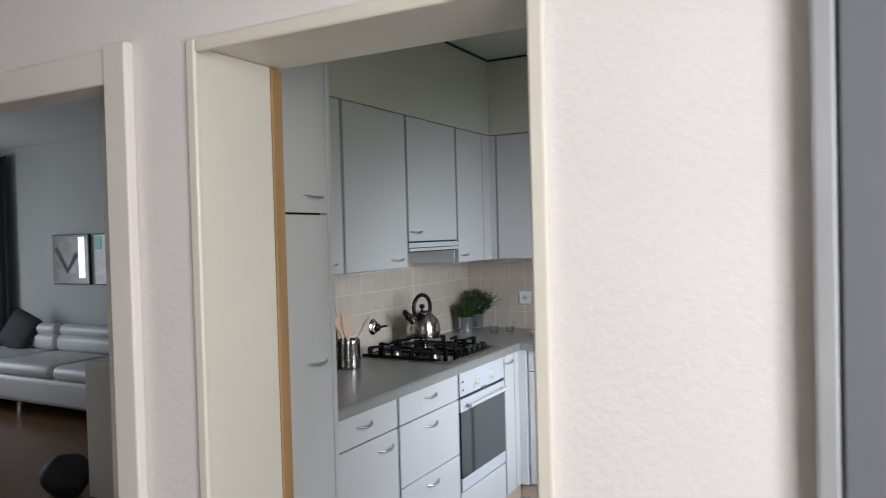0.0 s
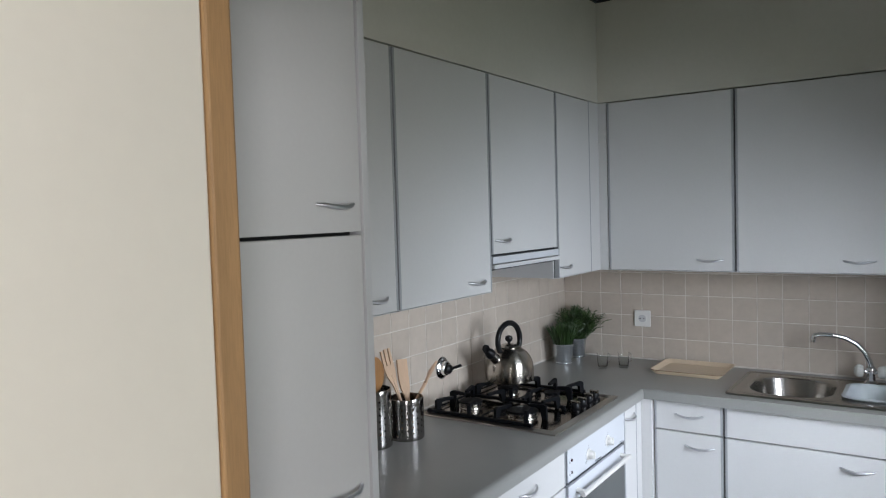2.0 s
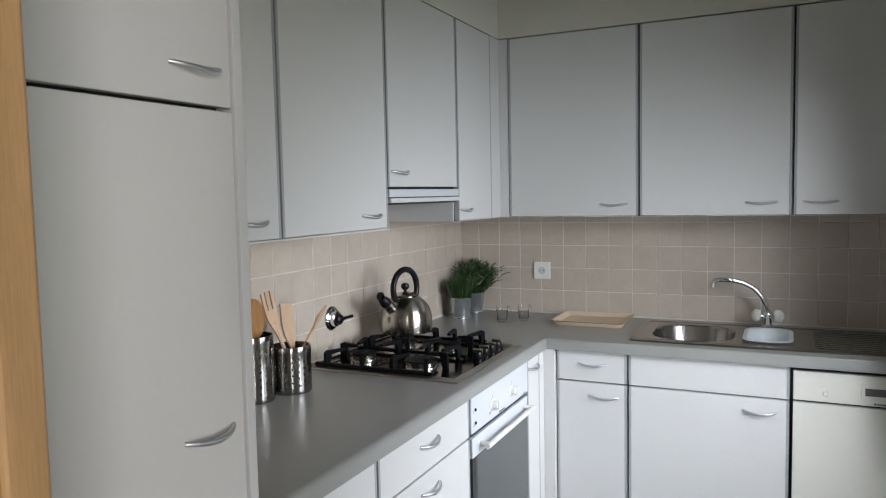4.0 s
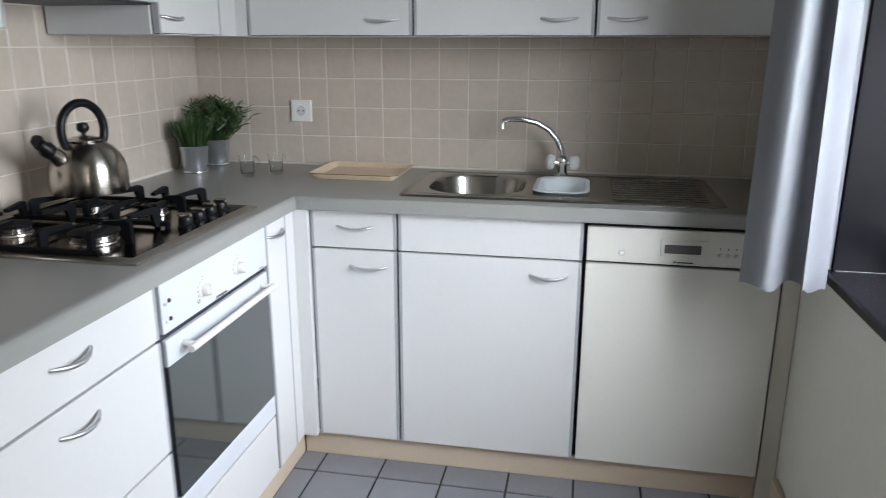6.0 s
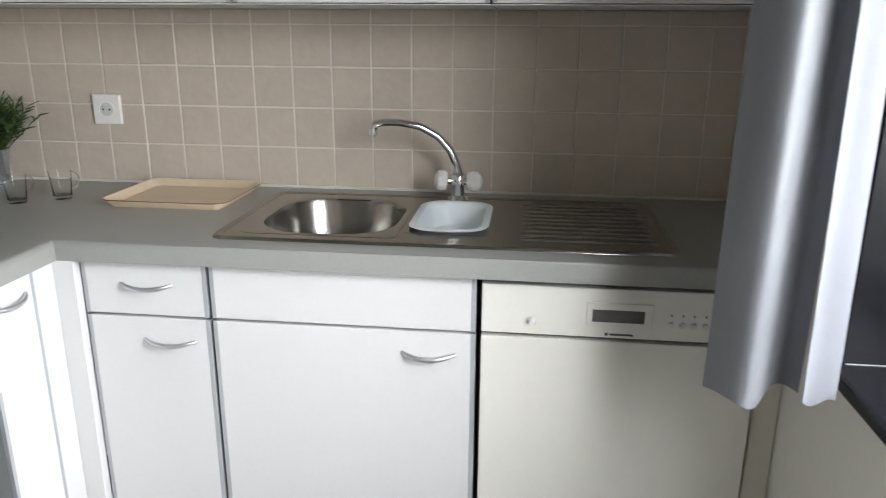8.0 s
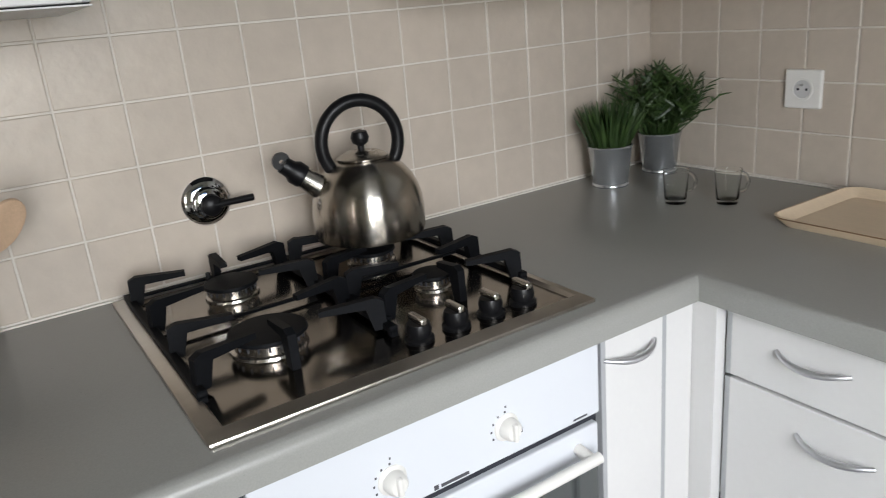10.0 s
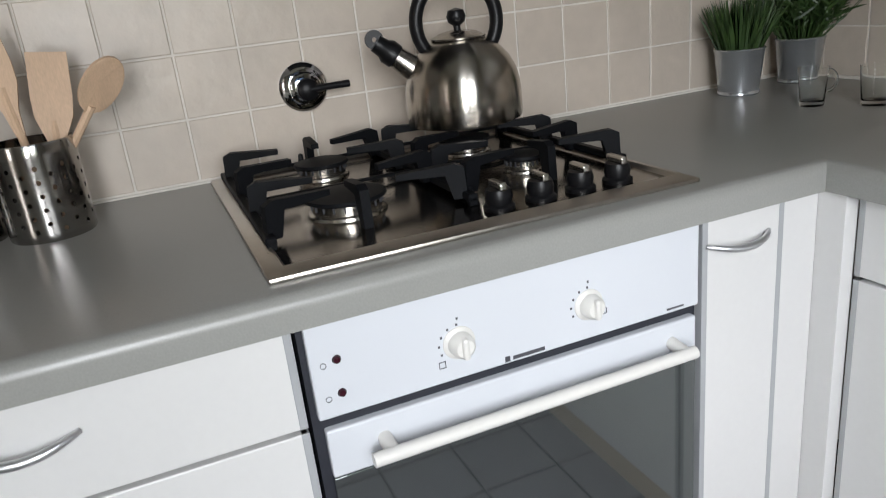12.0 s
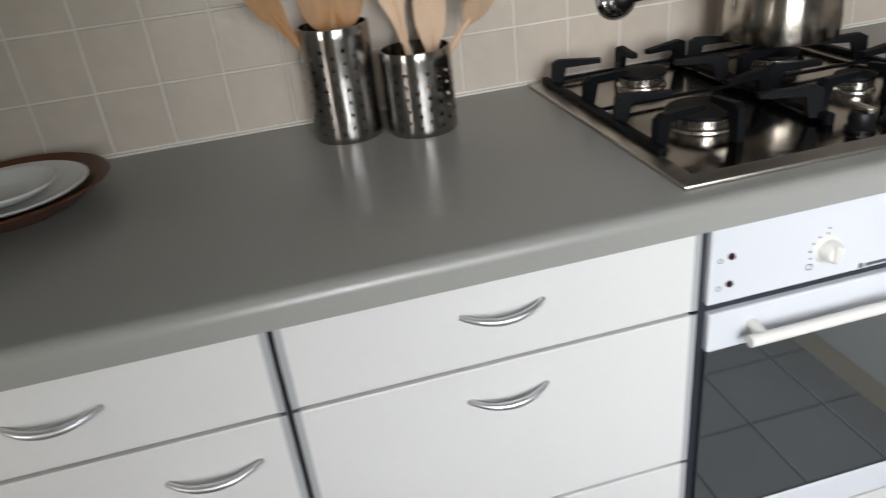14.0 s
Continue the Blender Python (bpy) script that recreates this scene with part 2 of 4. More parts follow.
def cells(cuts_u, cuts_v, solid, w0, w1, axis):
    """A slab between w0 and w1 along axis, made of the cells of a grid for which solid(u, v) holds at their middle."""
    bm, made = bmesh.new(), {}

    def vert(i, j, w):
        key = (i, j, w)
        if key not in made:
            p = [cuts_u[i], cuts_v[j]]
            p.insert(axis, w)
            made[key] = bm.verts.new(p)
        return made[key]

    def full(i, j):
        return 0 <= i < len(cuts_u) - 1 and 0 <= j < len(cuts_v) - 1 and solid((cuts_u[i] + cuts_u[i + 1]) / 2, (cuts_v[j] + cuts_v[j + 1]) / 2)

    for i in range(len(cuts_u) - 1):
        for j in range(len(cuts_v) - 1):
            if not full(i, j):
                continue
            for w in (w0, w1):
                bm.faces.new([vert(i, j, w), vert(i + 1, j, w), vert(i + 1, j + 1, w), vert(i, j + 1, w)])
            for di, dj, p, q in ((-1, 0, (0, 0), (0, 1)), (1, 0, (1, 0), (1, 1)), (0, -1, (0, 0), (1, 0)), (0, 1, (0, 1), (1, 1))):
                if not full(i + di, j + dj):
                    bm.faces.new([vert(i + p[0], j + p[1], w0), vert(i + q[0], j + q[1], w0), vert(i + q[0], j + q[1], w1), vert(i + p[0], j + p[1], w1)])
    return bm


def add_lathe(bm, profile, centre, turns=32, axis=(0, 0, 1), closed=False):
    """Turns (radius, height) pairs round an axis through centre."""
    m = Matrix.Translation(centre) @ Vector(axis).to_track_quat("Z", "Y").to_matrix().to_4x4()
    rings = []
    for r, h in profile:
        if r < 1e-5:
            rings.append([bm.verts.new(m @ Vector((0, 0, h)))])
        else:
            rings.append([bm.verts.new(m @ Vector((r * math.cos(k * math.tau / turns), r * math.sin(k * math.tau / turns), h))) for k in range(turns)])
    pairs = list(zip(rings, rings[1:])) + ([(rings[-1], rings[0])] if closed else [])
    for a, b in pairs:
        for k in range(turns):
            quad = [a[k % len(a)], a[(k + 1) % len(a)], b[(k + 1) % len(b)], b[k % len(b)]]
            quad = list(dict.fromkeys(quad))
            if len(quad) > 2:
                bm.faces.new(quad)
    return bm


def lathe(profile, centre, turns=32, axis=(0, 0, 1), closed=False):
    return add_lathe(bmesh.new(), profile, centre, turns, axis, closed)


def add_tube(bm, points, radii, sides=10, flat=1.0, up=(0, 0, 1)):
    """A round or oval bar along points; flat squeezes it along the side away from up."""
    pts = [Vector(p) for p in points]
    if not isinstance(radii, (list, tuple)):
        radii = [radii] * len(pts)
    rings = []
    for k, p in enumerate(pts):
        way = (pts[min(k + 1, len(pts) - 1)] - pts[max(k - 1, 0)]).normalized()
        side = way.cross(Vector(up))
        if side.length < 1e-3:
            side = way.cross(Vector((1, 0, 0)))
        side.normalize()
        top = side.cross(way)
        rings.append([bm.verts.new(p + radii[k] * (math.cos(a) * side * flat + math.sin(a) * top)) for a in [math.tau * (q + 0.5) / sides for q in range(sides)]])
    for a, b in zip(rings, rings[1:]):
        for q in range(sides):
            bm.faces.new([a[q], a[(q + 1) % sides], b[(q + 1) % sides], b[q]])
    bm.faces.new(rings[0])
    bm.faces.new(rings[-1][::-1])
    return bm


def tube(points, radii, sides=10, flat=1.0, up=(0, 0, 1)):
    return add_tube(bmesh.new(), points, radii, sides, flat, up)


# ---- structure ----
CEIL = 2.59
F0 = -0.035           # finished floor
CT = 0.88            # worktop height
FX, FY = 0.612, -0.58  # faces of the base unit doors on the hob side and the sink side
UX, UY = 0.338, -0.344  # faces of the wall unit doors
UB, UT = 1.357, 2.13   # bottom and top of the wall units

kitchen_floor = obj("floor_kitchen", box((-0.07, -3.29, F0 - 0.06), (2.30, 0.0, F0 - 0.004)), "floor_grout", kind="structure", label="grey tiled kitchen floor with dark joints", category="floor")
obj("floor_hall", box((-6.6, -6.5, F0 - 0.06), (3.4, -3.292, F0 - 0.004)), "parquet", kind="structure", label="brown wooden hall floor", category="floor")
obj("floor_living", box((-6.6, -3.29, F0 - 0.06), (-0.072, 0.3, F0 - 0.004)), "parquet", kind="structure", label="dark brown wooden living room floor", category="floor")

wall_west = obj("wall_west", box((-0.07, -2.698, F0), (-0.0103, 0.0, CEIL)), "grout", kind="structure", label="kitchen wall behind the hob, tiled in beige", category="wall")
wall_north = obj("wall_north", box((-0.07, -0.0023, F0), (2.30, 0.12, CEIL)), "grout", kind="structure", label="kitchen wall behind the sink, tiled in beige", category="wall")
obj("wall_tall_unit_back", box((0.20, -2.985, F0), (0.255, -2.762, CEIL)), "wall", kind="structure", label="painted wall behind the tall unit", category="wall")
obj("wall_tall_unit_end", box((-0.07, -2.760, F0), (0.255, -2.700, CEIL)), "wall", kind="structure", label="painted wall at the end of the tall unit", category="wall")
WY0, WY1, WZ0, WZ1 = -2.24, -0.785, 0.79, 2.22
obj("wall_east", cells([-2.985, WY0, WY1, 0.0], [F0 - 0.004, WZ0 - 0.03, WZ1, CEIL], lambda u, v: not (WY0 < u < WY1 and WZ0 - 0.03 < v < WZ1), 2.118, 2.42, 0), "wall",
    kind="structure", label="painted kitchen wall with a window opening", category="wall")
obj("wall_hall", cells([-6.6, -0.24, 0.665, 0.94, 1.78, 3.4], [F0 - 0.004, 1.925, 1.985, CEIL],
                       lambda u, v: not ((-0.24 < u < 0.665 and v < 1.925) or (0.94 < u < 1.78 and v < 1.985)), -3.288, -3.19, 1), "plaster",
    kind="structure", label="white roughcast hall wall with two doorways", category="wall")
obj("wall_kitchen_door", cells([0.56, 0.94, 1.78, 2.45], [F0 - 0.004, 1.985, CEIL], lambda u, v: not (0.94 < u < 1.78 and v < 1.985), -3.188, -2.999, 1), "wall",
    kind="structure", label="painted kitchen side of the doorway wall", category="wall")
obj("wall_hall_south", box((-6.72, -6.62, F0), (3.52, -6.502, CEIL)), "plaster",
    kind="structure", label="plain white roughcast hall wall", category="wall")
obj("wall_hall_east", cells([-6.5, -5.7, -4.4, -3.19], [F0 - 0.004, 0.6, 2.3, CEIL], lambda u, v: not (-5.7 < u < -4.4 and 0.6 < v < 2.3), 3.402, 3.52, 0), "plaster", kind="structure", label="white hall wall with a wide window", category="wall")
obj("wall_hall_west", box((-6.72, -6.5, F0), (-6.6, -3.292, CEIL)), "plaster", kind="structure", label="white roughcast wall", category="wall")
obj("wall_living_north", box((-6.6, 0.302, F0), (-0.072, 0.42, CEIL)), "living_wall", kind="structure", label="plain grey living room wall", category="wall")
obj("wall_living_west", cells([-3.288, -2.4, -1.1, 0.42], [F0 - 0.004, 0.5, 2.3, CEIL], lambda u, v: not (-2.4 < u < -1.1 and 0.5 < v < 2.3), -6.72, -6.602, 0), "living_wall",
    kind="structure", label="grey living room wall with a window", category="wall")
obj("ceiling_kitchen", box((-0.07, -3.186, CEIL + 0.012), (2.45, 0.12, CEIL + 0.10)), "ceiling", kind="structure", label="pale kitchen ceiling with a dark edge gap", category="ceiling")
obj("ceiling_hall", box((-6.72, -6.62, CEIL + 0.002), (3.52, -3.19, CEIL + 0.10)), "ceiling", kind="structure", label="white hall ceiling", category="ceiling")
obj("ceiling_living", box((-6.72, -3.188, CEIL + 0.002), (-0.072, 0.42, CEIL + 0.10)), "ceiling", kind="structure", label="white living room ceiling", category="ceiling")
# solid dark strip in place of the shade along the ceiling edge
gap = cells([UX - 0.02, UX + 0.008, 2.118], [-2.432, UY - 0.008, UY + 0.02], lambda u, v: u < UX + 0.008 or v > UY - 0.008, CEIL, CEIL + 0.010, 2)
obj("trim_ceiling_gap", gap, "gap", kind="structure", label="dark strip painted in for the shade of the ceiling gap", category="trim")
# boxed-in wall above the wall units
bulk = cells([-0.012, UX - 0.003, 2.117], [-2.432, UY + 0.003, 0.0], lambda u, v: u < UX - 0.003 or v > UY + 0.003, UT + 0.003, CEIL, 2)
obj("wall_bulkhead", bulk, "wall", kind="structure", label="painted boxing above the wall units", category="wall")
obj("wall_bulkhead_tall", box((0.257, -2.984, 2.163), (0.655, -2.420, CEIL)), "wall", kind="structure", label="painted boxing above the tall unit", category="wall")

# doorway lining of the kitchen, cream paint, with an oak edge on the kitchen side
door_1 = obj("door_frame_kitchen", box((0.932, -3.286, F0), (0.958, -3.042, 1.971), 0.003), "frame", kind="structure", label="cream painted doorway lining with raised edges", category="door frame")
obj("jamb", box((1.772, -3.286, F0), (1.798, -2.998, 1.971), 0.003), "frame", door_1)
obj("head", box((0.932, -3.286, 1.972), (1.798, -2.998, 2.0), 0.003), "frame", door_1)
for x0, x1 in ((0.936, 0.966), (1.780, 1.812)):
    obj("architrave", box((x0, -3.306, F0), (x1, -3.2885, 1.988), 0.006, 3), "frame", door_1)
obj("architrave", box((0.967, -3.306, 1.955), (1.779, -3.2885, 1.988), 0.006, 3), "frame", door_1)
obj("oak_edge", box((0.928, -3.041, F0), (0.962, -3.002, 1.970), 0.004), "oak", door_1, label="oak edging")

door_2 = obj("door_frame_living", box((0.652, -3.287, F0), (0.672, -3.19, 1.925), 0.003), "frame_white", kind="structure", label="off-white painted living room door frame", category="door frame")
obj("architrave", box((0.660, -3.318, F0), (0.744, -3.2885, 2.012), 0.008, 3), "frame_white", door_2)
obj("architrave", box((-0.32, -3.310, 1.918), (0.659, -3.2885, 2.006), 0.008, 3), "frame_white", door_2)
obj("architrave", box((-0.32, -3.310, F0), (-0.23, -3.2885, 1.917), 0.008, 3), "frame_white", door_2)
obj("strike_plate", box((0.647, -3.283, 1.26), (0.6515, -3.262, 1.52), 0.001), "chrome", door_2, label="bright strike plate")

hall_door = obj("door_3", box((2.262, -3.345, 0.01), (3.05, -3.305, 2.05), 0.004), "grey_door", kind="structure", label="closed blue-grey hall door", category="door")
obj("frame", box((2.226, -3.35, F0), (2.258, -3.289, 2.09), 0.006), "edging", hall_door)
obj("frame", box((3.054, -3.35, F0), (3.10, -3.289, 2.09), 0.006), "frame_white", hall_door)
obj("frame", box((2.259, -3.35, 2.052), (3.053, -3.289, 2.09), 0.006), "frame_white", hall_door)

# kitchen window: black painted reveal, sill and two casements
win = obj("window_1", box((2.092, WY0 + 0.003, WZ0 - 0.027), (2.31, WY1 - 0.003, WZ0), 0.006), "window_black", kind="structure", label="black painted window with a deep black sill", category="window")
for a, b in (((2.112, WY1 - 0.022, WZ0 + 0.001), (2.31, WY1 - 0.003, WZ1 - 0.003)), ((2.112, WY0 + 0.003, WZ0 + 0.001), (2.31, WY0 + 0.022, WZ1 - 0.003)),
             ((2.112, WY0 + 0.023, WZ1 - 0.022), (2.31, WY1 - 0.023, WZ1 - 0.003))):
    obj("reveal", box(a, b, 0.002), "window_black", win)
for y0, y1 in ((WY0 + 0.024, -1.515), (-1.509, WY1 - 0.024)):
    z0, z1 = WZ0 + 0.002, WZ1 - 0.024
    obj("casement", cells([y0, y0 + 0.06, y1 - 0.06, y1], [z0, z0 + 0.06, z1 - 0.06, z1], lambda u, v: not (y0 + 0.06 < u < y1 - 0.06 and z0 + 0.06 < v < z1 - 0.06), 2.312, 2.348, 0), "window_black", win)
obj("sealant", box((2.118, WY1 - 0.0255, WZ0 + 0.0005), (2.309, WY1 - 0.0225, WZ0 + 0.0015), 0.0003), "edging", win, label="thin white sealant line")
obj("sealant", box((2.306, WY0 + 0.024, WZ0 + 0.0005), (2.3095, WY1 - 0.026, WZ0 + 0.0015), 0.0003), "edging", win, label="thin white sealant line")
living_win = obj("window_2", cells([-2.4, -2.34, -1.16, -1.1], [0.5, 0.56, 2.24, 2.3], lambda u, v: not (-2.34 < u < -1.16 and 0.56 < v < 2.24), -6.70, -6.64, 0), "frame_white", kind="structure", label="white framed living room window", category="window")
hall_win = obj("window_3", cells([-5.7, -5.64, -5.08, -5.02, -4.46, -4.4], [0.6, 0.66, 2.24, 2.3], lambda u, v: not ((-5.64 < u < -5.08 or -5.02 < u < -4.46) and 0.66 < v < 2.24), 3.43, 3.49, 0), "frame_white", kind="structure", label="white framed hall window", category="window")
obj("ground", box((-150, -150, -0.6), (150, 150, -0.5)), "grass", kind="structure", label="green garden ground outside", category="ground")
obj("baseboard", box((2.098, -2.98, F0), (2.116, -0.60, 0.07), 0.003), "plinth", kind="structure", label="beige skirting under the window", category="baseboard")


# ---- cabinets ----
def handle(a, b, out, parent, sag=0.007, reach=0.019):
    """A bowed satin handle from a to b that stands off along out."""
    a, b, out = Vector(a) - Vector((0, 0, 0.012)), Vector(b) - Vector((0, 0, 0.012)), Vector(out)
    pts, radii = [], []
    for k in range(15):
        s = k / 14
        rise = 1 - abs(2 * s - 1) ** 2.6
        pts.append(a.lerp(b, s) + out * (0.001 + reach * rise) - Vector((0, 0, sag)) * math.sin(math.pi * s) ** 1.2)
        radii.append(0.0034 + 0.0020 * math.sin(math.pi * s))
    return obj("handle", tube(pts, radii, 10, 1.0), "satin", parent, label="bowed satin metal handle", smooth=True)


def front(parent, side, u0, u1, z0, z1, face, name="door", grip=None, mat="laminate", thick=0.019, edge=True):
    """A door or drawer front on the hob side ('x', u along y) or the sink side ('y', u along x). grip: u0, u1, z."""
    g = 0.003
    if side == "x":
        d = obj(name, box((face - thick, u0 + g, z0 + g), (face, u1 - g, z1 - g), 0.0018), mat, parent)
    else:
        d = obj(name, box((u0 + g, face, z0 + g), (u1 - g, face + thick, z1 - g), 0.0018), mat, parent)
    if edge:
        for s, e in ((u0 + g - 0.0006, u0 + g + 0.009), (u1 - g - 0.009, u1 - g + 0.0006)):
            if side == "x":
                obj("edge_strip", box((face - thick, s, z0 + g), (face + 0.0006, e, z1 - g), 0.001), "edging", d, label="grey edge strip")
            else:
                obj("edge_strip", box((s, face - 0.0006, z0 + g), (e, face + thick, z1 - g), 0.001), "edging", d, label="grey edge strip")
    if grip:
        if side == "x":
            handle((face, grip[0], grip[2]), (face, grip[1], grip[2]), (1, 0, 0), d)
        else:
            handle((grip[0], face, grip[2]), (grip[1], face, grip[2]), (0, -1, 0), d)
    return d


DT, DS, DB = 0.842, 0.712, 0.052


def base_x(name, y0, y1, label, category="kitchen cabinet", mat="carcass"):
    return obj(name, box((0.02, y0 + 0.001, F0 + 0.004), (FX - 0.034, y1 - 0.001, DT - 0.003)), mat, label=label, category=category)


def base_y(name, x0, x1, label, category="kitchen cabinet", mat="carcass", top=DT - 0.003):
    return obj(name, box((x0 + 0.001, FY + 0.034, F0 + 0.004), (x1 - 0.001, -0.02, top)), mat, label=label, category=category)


c = base_x("drawer_cabinet", -2.428, -1.922, "white base unit with drawers and bowed metal handles")
front(c, "x", -2.428, -1.922, DS, DT, FX, "drawer", (-2.225, -2.118, 0.797))
front(c, "x", -2.428, -1.922, DB, DS, FX, "door", (-2.082, -1.968, 0.664))
c = base_x("drawer_cabinet", -1.920, -1.367, "white base unit with three drawers and bowed metal handles")
front(c, "x", -1.920, -1.367, DS, DT, FX, "drawer", (-1.697, -1.588, 0.803))
front(c, "x", -1.920, -1.367, 0.443, DS, FX, "drawer", (-1.697, -1.588, 0.672))
front(c, "x", -1.920, -1.367, DB, 0.443, FX, "drawer", (-1.697, -1.588, 0.403))
c = base_x("pull_out_cabinet", -0.817, -0.668, "narrow white pull-out unit beside the oven")
front(c, "x", -0.817, -0.668, DB, DT, FX, "door", (-0.808, -0.699, 0.811))
obj("corner_post", box((0.02, -0.666, DB), (FX - 0.004, -0.602, DT - 0.003), 0.001), "laminate", c)
obj("corner_post", box((0.02, -0.601, DB), (0.653, FY + 0.004, DT - 0.003), 0.001), "laminate", c)

c = base_y("drawer_cabinet", 0.655, 0.937, "narrow white base unit with a drawer over a door")
front(c, "y", 0.655, 0.937, DS, DT, FY, "drawer", (0.745, 0.858, 0.797))
front(c, "y", 0.655, 0.937, DB, DS, FY, "door", (0.785, 0.902, 0.671))
c = base_y("sink_cabinet", 0.939, 1.504, "white sink unit with a blank panel over a door", top=0.69)
front(c, "y", 0.939, 1.504, DS, DT, FY, "panel")
front(c, "y", 0.939, 1.504, DB, DS, FY, "door", (1.349, 1.461, 0.674))

# dishwasher
c = base_y("dishwasher", 1.506, 2.064, "built-in white dishwasher with a control panel", "dishwasher", top=0.828)
front(c, "y", 1.510, 2.062, DS + 0.002, 0.824, FY, "control_panel", mat="dishwasher_cream", edge=False)
front(c, "y", 1.510, 2.062, DB, DS, FY, "door", mat="dishwasher_cream", edge=False)
obj("grip_frame", box((1.722, FY - 0.003, 0.744), (1.850, FY, 0.792), 0.001), "dishwasher_cream", c)
obj("grip_recess", box((1.733, FY - 0.0042, 0.752), (1.834, FY - 0.003, 0.778), 0.0005), "taupe", c, label="grey-brown recessed grip")
obj("knob", lathe([(0.0, 0.012), (0.006, 0.011), (0.008, 0.006), (0.0085, 0.0), (0.0, 0.0)], (1.614, FY, 0.747), 20, (0, -1, 0)), "china", c, smooth=True)
for x in (1.886, 1.908, 1.930, 1.952):
    obj("button", lathe([(0.0, 0.007), (0.005, 0.006), (0.006, 0.0), (0.0, 0.0)], (x, FY, 0.752), 16, (0, -1, 0)), "panel", c, smooth=True)
    obj("lamp_dot", box((x - 0.0015, FY - 0.001, 0.769), (x + 0.0015, FY, 0.774)), "print", c)
obj("mark", box((1.760, FY - 0.0008, 0.7225), (1.766, FY, 0.7285)), "print", c)
obj("mark", box((1.769, FY - 0.0008, 0.7232), (1.815, FY, 0.7272)), "print", c)
obj("trim_filler", box((2.066, FY + 0.012, F0), (2.116, -0.02, DT - 0.003), 0.001), "wall", kind="structure", label="grey-white filler strip beside the dishwasher", category="trim")

obj("trim_plinth_sink", box((FX - 0.018, FY + 0.020, F0), (2.064, FY + 0.033, DB - 0.002), 0.002), "plinth", kind="structure", label="beige plinth under the sink units", category="plinth")
obj("trim_plinth_hob", box((FX - 0.033, -2.968, F0), (FX - 0.020, FY + 0.019, DB - 0.002), 0.002), "plinth", kind="structure", label="beige plinth under the hob units", category="plinth")

# oven
c = base_x("oven", -1.365, -0.819, "white built-in oven with two knobs and a dark glass door", "oven", "gap")
# dark sheet: the shade in the slit round the oven, as colour
obj("surround", box((FX - 0.033, -1.364, 0.245), (FX - 0.008, -0.820, DT - 0.002)), "gap", c, label="dark sheet painted as the shade in the gap round the oven")
obj("control_panel", box((FX - 0.02, -1.357, 0.719), (FX + 0.003, -0.822, DT - 0.003), 0.003), "oven_white", c)
d = obj("door", box((FX - 0.02, -1.352, 0.6405), (FX + 0.003, -0.826, 0.704), 0.003), "oven_white", c)
obj("bottom_rail", box((FX - 0.02, -1.352, 0.250), (FX + 0.003, -0.826, 0.3115), 0.003), "oven_white", d)
obj("glass_pane", box((FX - 0.02, -1.352, 0.3125), (FX + 0.002, -0.826, 0.6395), 0.001), "mirror_glass", d, label="dark mirroring oven glass")
obj("handle", tube([(FX + 0.036, -1.310, 0.671), (FX + 0.036, -0.856, 0.671)], 0.0088, 16), "cream_plastic", d, label="white round oven handle", smooth=True)
for y in (-1.285, -0.868):
    obj("handle_post", tube([(FX + 0.002, y, 0.674), (FX + 0.036, y, 0.670)], 0.009, 12), "cream_plastic", d, smooth=True)
front(c, "x", -1.362, -0.821, DB, 0.244, FX, "drawer", edge=False)
for y in (-1.179, -0.998):
    k = obj("knob", lathe([(0.0, 0.020), (0.011, 0.0195), (0.0145, 0.016), (0.016, 0.004), (0.0205, 0.0015), (0.021, 0.0), (0.0, 0.0)], (FX + 0.003, y, 0.767), 28, (1, 0, 0)), "cream_plastic", c, smooth=True)
    obj("grip", box((FX + 0.016, y - 0.0045, 0.753), (FX + 0.028, y + 0.0045, 0.781), 0.004), "cream_plastic", k)
    obj("index_dot", box((FX + 0.003, y - 0.0012, 0.797), (FX + 0.0036, y + 0.0012, 0.800)), "print", c)
    for q in range(5):
        a = radians(205 - 28 * q)
        py, pz = y + 0.026 * math.cos(a), 0.767 + 0.024 * math.sin(a)
        obj("dial_mark", box((FX + 0.003, py - 0.0013, pz - 0.0015), (FX + 0.0036, py + 0.0013, pz + 0.0015)), "print", c)
for z in (0.790, 0.748):
    obj("signal_lamp", lathe([(0.0, 0.004), (0.004, 0.0032), (0.0055, 0.0), (0.0, 0.0)], (FX + 0.003, -1.326, z), 16, (1, 0, 0)), "red", c, smooth=True)
    obj("symbol", lathe([(0.0038, 0.0), (0.0038, 0.0006), (0.0030, 0.0006), (0.0030, 0.0)], (FX + 0.003, -1.342, z - 0.004), 16, (1, 0, 0), True), "print", c)
for y, z, s in ((-1.203, 0.744, 0.0045), (-0.975, 0.752, 0.0040)):
    obj("symbol", cells([y - s, y - s + 0.001, y + s - 0.001, y + s], [z - s, z - s + 0.001, z + s - 0.001, z + s], lambda u, v: max(abs(u - y), abs(v - z)) > s - 0.001, FX + 0.003, FX + 0.0036, 0), "print", c)
obj("mark", box((FX + 0.003, -1.121, 0.7225), (FX + 0.0036, -1.114, 0.7295)), "print", c)
obj("mark", box((FX + 0.003, -1.110, 0.7232), (FX + 0.0036, -1.065, 0.7280)), "print", c)
obj("mark", box((FX + 0.003, -0.876, 0.7245), (FX + 0.0036, -0.848, 0.7272)), "print", c)

# tall unit
TX = 0.668
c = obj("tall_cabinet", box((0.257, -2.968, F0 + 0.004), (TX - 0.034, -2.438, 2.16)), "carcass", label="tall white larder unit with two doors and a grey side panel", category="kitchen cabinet")
